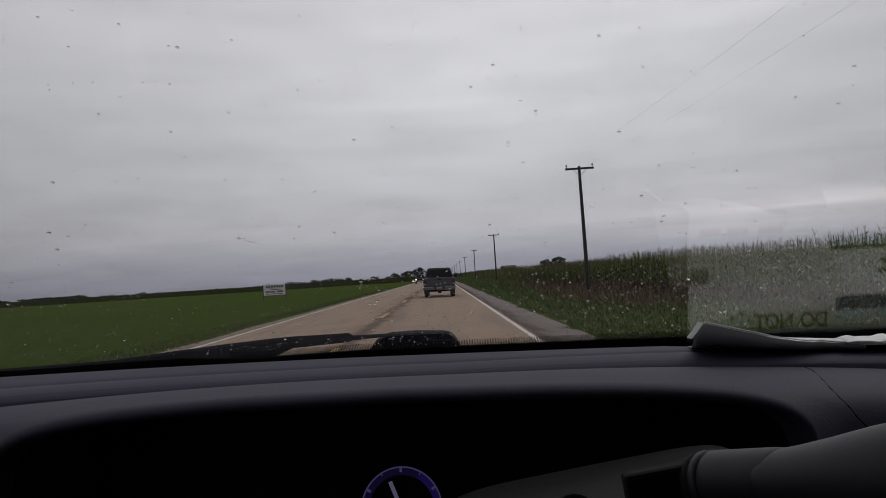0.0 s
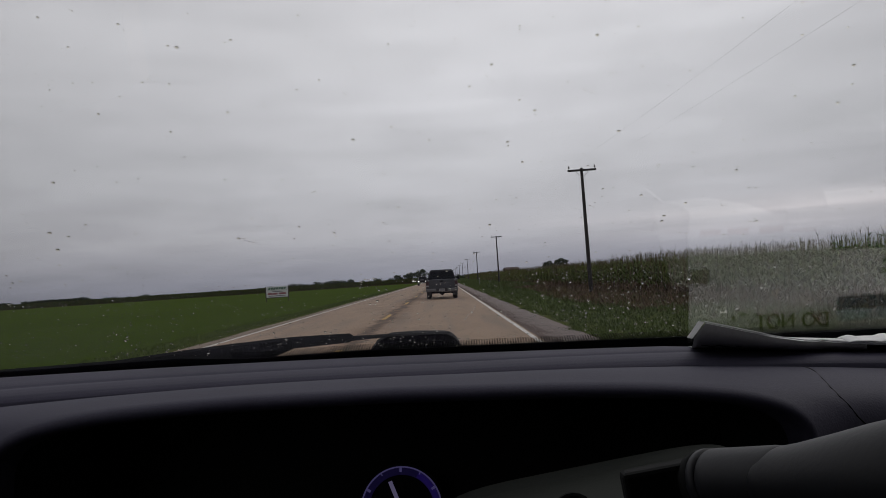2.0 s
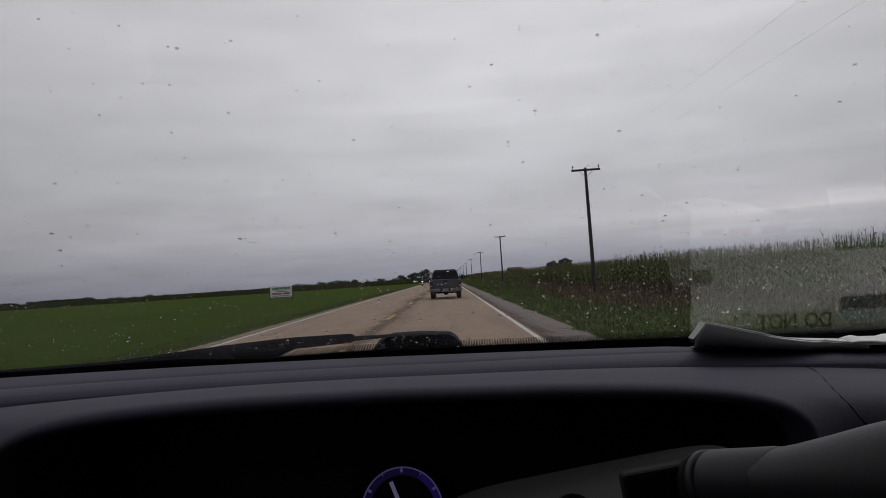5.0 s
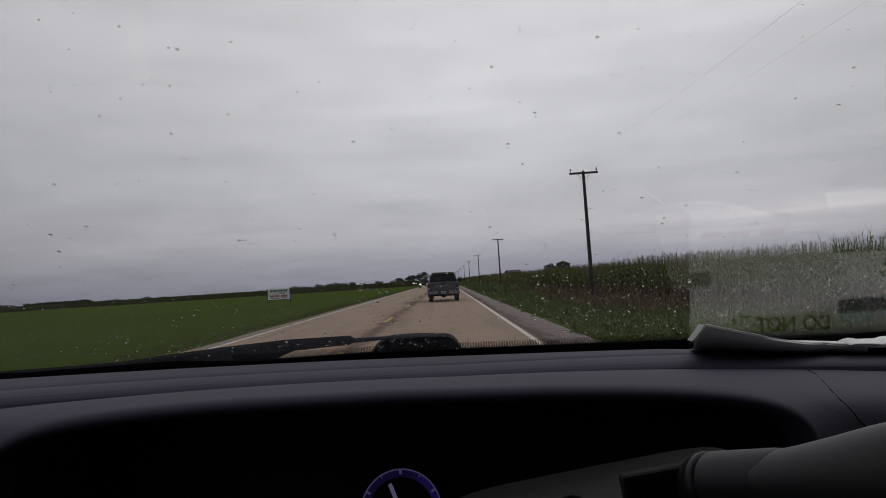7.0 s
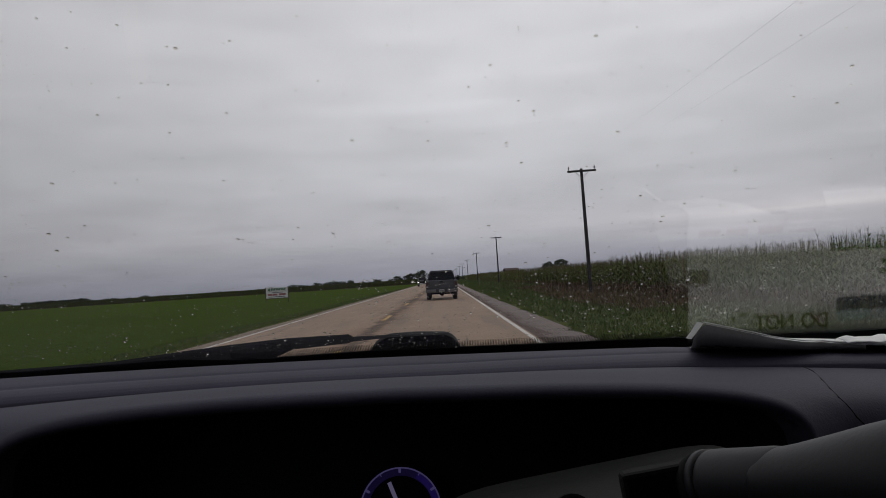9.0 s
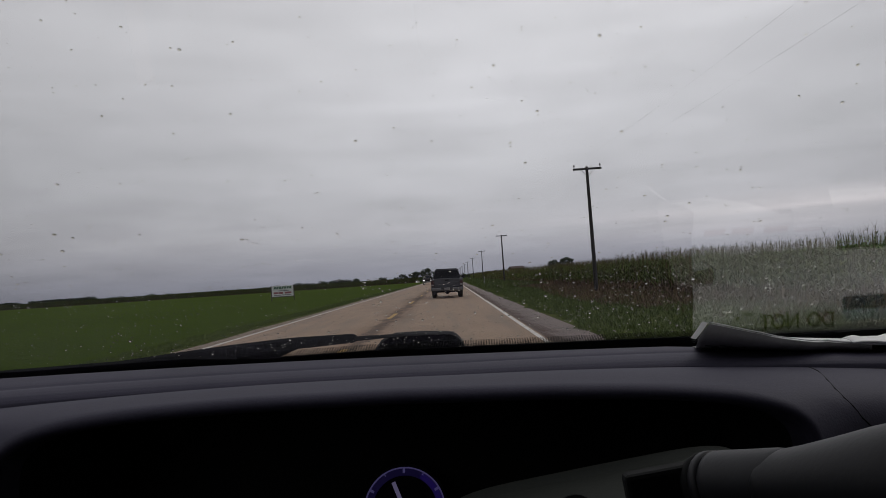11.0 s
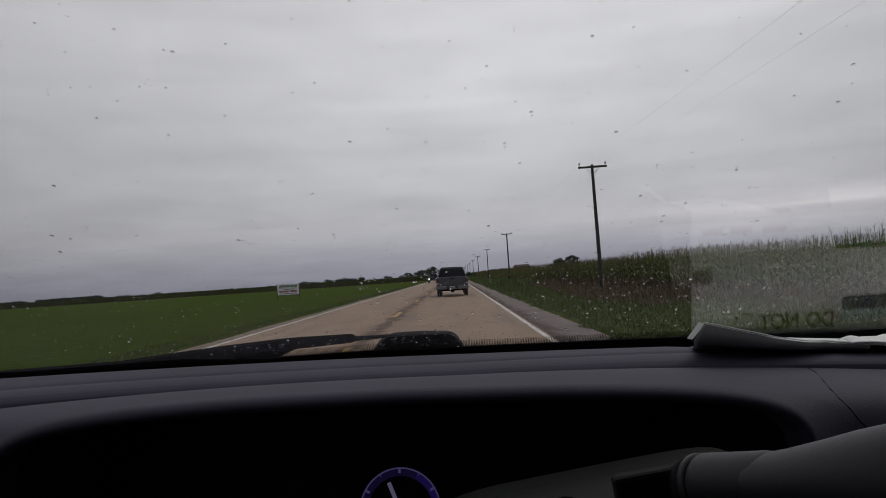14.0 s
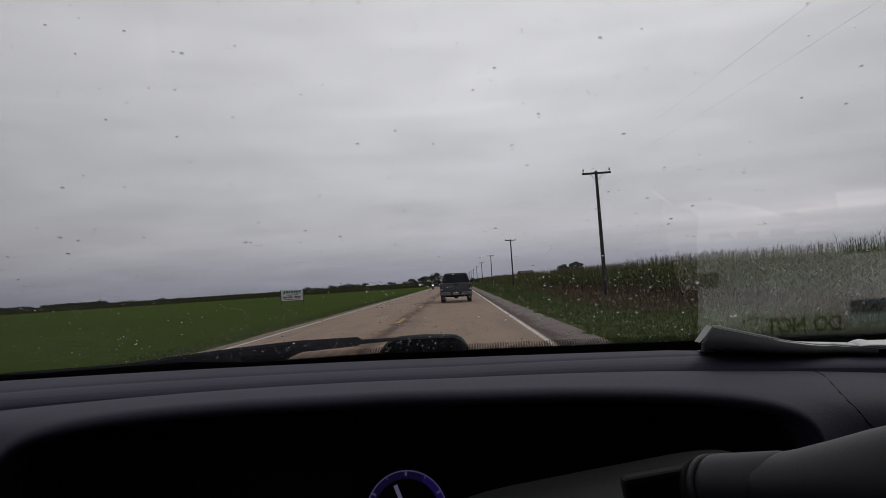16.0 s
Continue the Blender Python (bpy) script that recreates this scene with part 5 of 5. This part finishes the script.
def pad_top(x, y):
    """Height of the dash under a thing that lies on it."""
    rows = [p for p in reversed(PROFILE) if p[0] > 0.803]
    z, a = (float(np.interp(y, [p[0] for p in rows], [p[k] for p in rows])) for k in (1, 2))
    back = min(1.2, max(0.0, (y - 0.80) / 0.155))
    return z - a * (x + 0.05) ** 2 - 0.05 * max(0.0, x - 0.30) * back


def build_papers():
    root = thing("placard", "curled white printed placard lying on the dash", "placard", CABIN)
    near, far = 0.800, 1.030

    def left(y):
        return float(np.interp(y, (0.80, 0.814, 0.853, 0.93, 1.03), (0.3014, 0.338, 0.3426, 0.3535, 0.3635)))

    def right(y):
        return 0.550 + 0.24 * (y - 0.84)

    def lift(x, y):
        """The sheet rests near the glass and curls up towards the seats, most at one corner."""
        s = min(1.0, max(0.0, (0.930 - y) / 0.13))
        c = float(np.interp(x, (0.30, 0.325, 0.35, 0.381, 0.418, 0.442, 0.465, 0.506, 0.548), (0.0495, 0.0441, 0.0386, 0.0330, 0.0172, 0.0086, 0.0040, 0.0012, 0.0004)))
        flat = 0.0150 * min(1.0, max(0.0, (x - 0.38) / 0.07)) * min(1.0, max(0.0, (0.985 - y) / 0.06))
        return 0.0022 + flat + c * s ** 1.5

    def top(u, v):
        y = far + (near + 0.030 * min(1.0, max(0.0, (u - 0.25) / 0.35)) - far) * v
        x = left(y) + (right(y) - left(y)) * u
        return Vector((x, y, pad_top(x, y) + lift(x, y)))

    page = thicken(sheet(30, 24, top), 0.0007)
    page.faces.ensure_lookup_table()
    # lower faces take the dark tone that stands for the underside's shade
    for k in range(30 * 24, 2 * 30 * 24):
        page.faces[k].material_index = 1
    part("sheet", page, SHEET, root, smooth=True).data.materials.append(SHADED_UNDERSIDE)
    tip = top(0.0, 1.0)
    part("white_edge", tube([top(k / 30, 1.0) + Vector((0, 0.0008, 0.0014)) for k in range(31)], [0.0008 + 0.0010 * min(1.0, max(0.0, k / 30 - 0.45) * 3) for k in range(31)], 6), PAPER, root, "thin white edge of the sheet")
    def corner(u, v):
        """A narrow strip folded over, running down from the raised tip."""
        near_by = 1.0 - 0.020 * v - 0.004 * u
        return Vector((tip.x - 0.0015 - 0.0068 * u + 0.001 * u * v - 0.0150 * v, tip.y, tip.z + 0.0016 * u - 0.0180 * v - 0.002 * v * (1 - v) + 0.0008)) * near_by

    part("folded_corner", thicken(sheet(4, 8, corner), 0.0006), PAPER, root, "bright folded paper corner")

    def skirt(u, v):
        """The sheet's underside, shade put into its colour, curling down and back from the raised edge to the pad."""
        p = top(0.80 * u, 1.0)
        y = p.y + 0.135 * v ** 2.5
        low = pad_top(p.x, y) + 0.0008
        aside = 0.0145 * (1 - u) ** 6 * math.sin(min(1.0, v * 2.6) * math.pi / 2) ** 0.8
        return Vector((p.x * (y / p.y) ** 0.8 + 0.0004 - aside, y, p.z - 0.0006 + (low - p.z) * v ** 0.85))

    part("curled_side", thicken(sheet(44, 12, skirt), 0.0004), SHADED_BACK, root, "curled underside of the sheet, its shade put into the grey", smooth=True)
    for k in range(6):
        a, b = 0.035 + 0.034 * k, 0.56 + 0.05 * math.sin(2.1 * k)
        part("print_bar", thicken(sheet(2, 3, lambda u, v: skirt(a + 0.033 * u, b + (0.07 + 0.03 * (k % 2)) * v) + Vector((0, -0.0016, 0.0))), 0.0002), INK, root, "dark worn print on the curled underside")

    def spot(x, y):
        return Vector((x, y, pad_top(x, y) + lift(x, y)))

    # words to be read from the glass side, laid on the sheet
    curve = bpy.data.curves.new("lettering", "FONT")
    curve.body, curve.size, curve.extrude, curve.offset = "DO NOT", 0.0365, 0.0002, 0.0008
    curve.space_character, curve.space_word = 0.92, 1.5
    flat_words = bpy.data.objects.new("lettering", curve)
    me = bpy.data.meshes.new_from_object(flat_words)
    bpy.data.objects.remove(flat_words)
    for v in me.vertices:
        across, up, out = v.co
        x, y = 0.5844 - 0.81 * across - 0.17 * up, 1.0194 - 0.023 * across - up
        v.co = spot(x, y) + Vector((0, 0, 0.0010 + out))
    me.materials.clear()
    words = mesh_object("lettering", me, INK, root)
    tagged(words, "bold black words on the placard")

    def slip(x_left, x_right, y0, y1, up, over=None):
        def at(u, v):
            y = y0 + (y1 - y0) * v
            start = x_left if over != "slanted" else x_left + 0.25 * (y - 0.9946)
            x = start + (x_right - start) * u
            return (x, y, pad_top(x, y) + up + (lift(x, y) if over else 0.0))
        return thicken(sheet(6, 6, at), 0.0005)

    for a, b, c, d in ((0.436, 0.452, 0.986, 0.990), (0.426, 0.431, 0.990, 0.998)):
        part("word_start", slip(a, b, c, d, 0.0012, True), INK, root, "start of a worn black word")
    for a, b in ((0.36, 0.39), (0.40, 0.43), (0.445, 0.48), (0.49, 0.53)):
        part("heading_bar", slip(a, b, 0.848, 0.858, 0.0012, True), RED_INK, root, "faded red heading bar")
    second = thing("leaflet", "glossy printed leaflet with teal and green bands on the dash", "leaflet", CABIN)
    x1b = 0.90
    part("sheet", thicken(sheet(8, 12, lambda u, v: (lambda y: (lambda x: (x, y, pad_top(x, y) + lift(x, y) - 0.001))(right(y) - 0.004 + (x1b - right(y)) * u))(0.802 + 0.23 * v)), 0.0005), PAPER, second)
    for name, mat, y0, y1, xa in (("dark_band", NAVY, 0.9682, 0.9946, 0.5918), ("teal_band", TEAL, 0.9948, 1.0140, 0.5918), ("green_band", GREEN_INK, 0.868, 0.889, 0.582)):
        part(name, slip(xa, x1b, y0, y1, 0.0006, "slanted"), mat, second)
    for k in range(2):
        part("text_bar", slip(0.635, 0.82, 0.906 + 0.016 * k, 0.913 + 0.016 * k, 0.0006, True), GREEN_INK, second)

    def crumple(u, v):
        x, y = 0.481 + 0.17 * u, 0.823 + 0.030 * v
        return (x, y, -0.1002 - 0.025 * max(0, x - 0.465) + (0.003 * v + 0.004 * abs(noise.noise((x * 34, y * 60, 2)))) * min(1.0, 0.35 + u * 9) + 0.002 * math.sin(math.pi * v) + 0.0020 * math.exp(-((u - 0.05) / 0.06) ** 2) + 0.0035 * math.exp(-((u - 0.32) / 0.07) ** 2))

    single("tissue", thicken(sheet(34, 10, crumple), 0.0008), PAPER, "crumpled white tissue lying on the placard's edge", "tissue", CABIN, smooth=True)


def build_shell():
    """The closed cabin behind the camera: roof, doors with open window holes, seats' back wall and floor. The unseen
    rear is shut to block light.
    """
    root = thing("car_body", "closed grey cabin of a car around the driver", "car body", CABIN, kind="structure")
    part("roof", box(-0.62, 1.28, -1.9, 0.445, 0.312, 0.355, bevel=0.012), HEADLINER, root)
    part("floor", box(-0.72, 1.38, -1.9, 1.25, -1.0, -0.95), CARPET, root)
    part("firewall", box(-0.85, 1.45, 1.04, 1.07, -0.95, -0.150), BLACK, root)
    # unseen full-height wall, added to keep light from behind off lever and placard
    part("back_wall_blocker", box(-0.72, 1.38, -1.95, -1.9, -0.95, 0.345), DOOR_TRIM, root)
    for x in (-0.80, 1.40):
        part("door_panel", box(x - 0.04, x + 0.04, -1.9, 1.06, -0.95, -0.16, bevel=0.01), DOOR_TRIM, root)
        inward = 0.13 if x < 0 else -0.13
        # unseen filler over the rear side window hole, added to block light
        part("rear_side_blocker", loft([[(x + a, y, -0.16) for a, y in ((-0.036, -1.88), (0.036, -1.88), (0.036, -0.42), (-0.036, -0.42))], [(x + inward + a, y, 0.318) for a, y in ((-0.036, -1.88), (0.036, -1.88), (0.036, -0.47), (-0.036, -0.47))]]), DOOR_TRIM, root)
        part("pillar", loft([[(x + a, 1.02 + b, -0.16) for a, b in ((-0.04, 0), (0.04, 0), (0.04, 0.06), (-0.04, 0.06))], [(x + inward + a, 0.40 + b, 0.32) for a, b in ((-0.04, 0), (0.04, 0), (0.04, 0.06), (-0.04, 0.06))]]), HEADLINER, root)
        part("pillar", loft([[(x + a, -0.45 + b, -0.16) for a, b in ((-0.04, 0), (0.04, 0), (0.04, 0.14), (-0.04, 0.14))], [(x + inward + a, -0.5 + b, 0.32) for a, b in ((-0.04, 0), (0.04, 0), (0.04, 0.14), (-0.04, 0.14))]]), HEADLINER, root)
        part("pillar", loft([[(x + a, -1.88 + b, -0.16) for a, b in ((-0.04, 0), (0.04, 0), (0.04, 0.2), (-0.04, 0.2))], [(x + inward + a, -1.88 + b, 0.32) for a, b in ((-0.04, 0), (0.04, 0), (0.04, 0.3), (-0.04, 0.3))]]), HEADLINER, root)
    part("bonnet", loft([[(-0.75, 1.25, -0.185), (1.41, 1.25, -0.185), (1.41, 1.25, -0.6), (-0.75, 1.25, -0.6)], [(-0.72, 1.8, -0.26), (1.38, 1.8, -0.26), (1.38, 1.8, -0.9), (-0.72, 1.8, -0.9)],
                         [(-0.62, 2.25, -0.40), (1.28, 2.25, -0.40), (1.28, 2.25, -0.95), (-0.62, 2.25, -0.95)]]), TRUCK_PAINT, root)
    for x, y in ((-0.70, -1.3), (-0.70, 1.45), (1.36, -1.3), (1.36, 1.45)):
        w = part("wheel", tube([(x - 0.1, y, -0.935), (x - 0.08, y, -0.935), (x + 0.08, y, -0.935), (x + 0.1, y, -0.935)], [0.29, 0.315, 0.315, 0.29], 24), RUBBER, root)
        side = 0.105 if x > 0 else -0.105
        part("rim", tube([(x, y, -0.935), (x + side, y, -0.935)], [0.2, 0.19], 20), CHROME, w, "dull metal rim")
    seat = thing("car_seat", "grey cloth car seat behind the steering column", "car seat", CABIN)
    part("cushion", box(-0.26, 0.26, -0.35, 0.18, -0.72, -0.55, bevel=0.06), SEAT, seat)
    part("backrest", box(-0.26, 0.26, -0.50, -0.34, -0.60, 0.05, bevel=0.06), SEAT, seat)
    part("base", box(-0.22, 0.22, -0.32, 0.14, -0.95, -0.71, bevel=0.02), BLACK, seat)


build_ground()
build_road()
build_clods()
build_corn()
build_grass()
build_trees()
build_poles()
build_roadside()
build_sign()
build_pickup()
build_oncoming()
build_windshield()
build_rain()
build_wiper()
build_dashboard()
build_column()
build_papers()
build_shell()
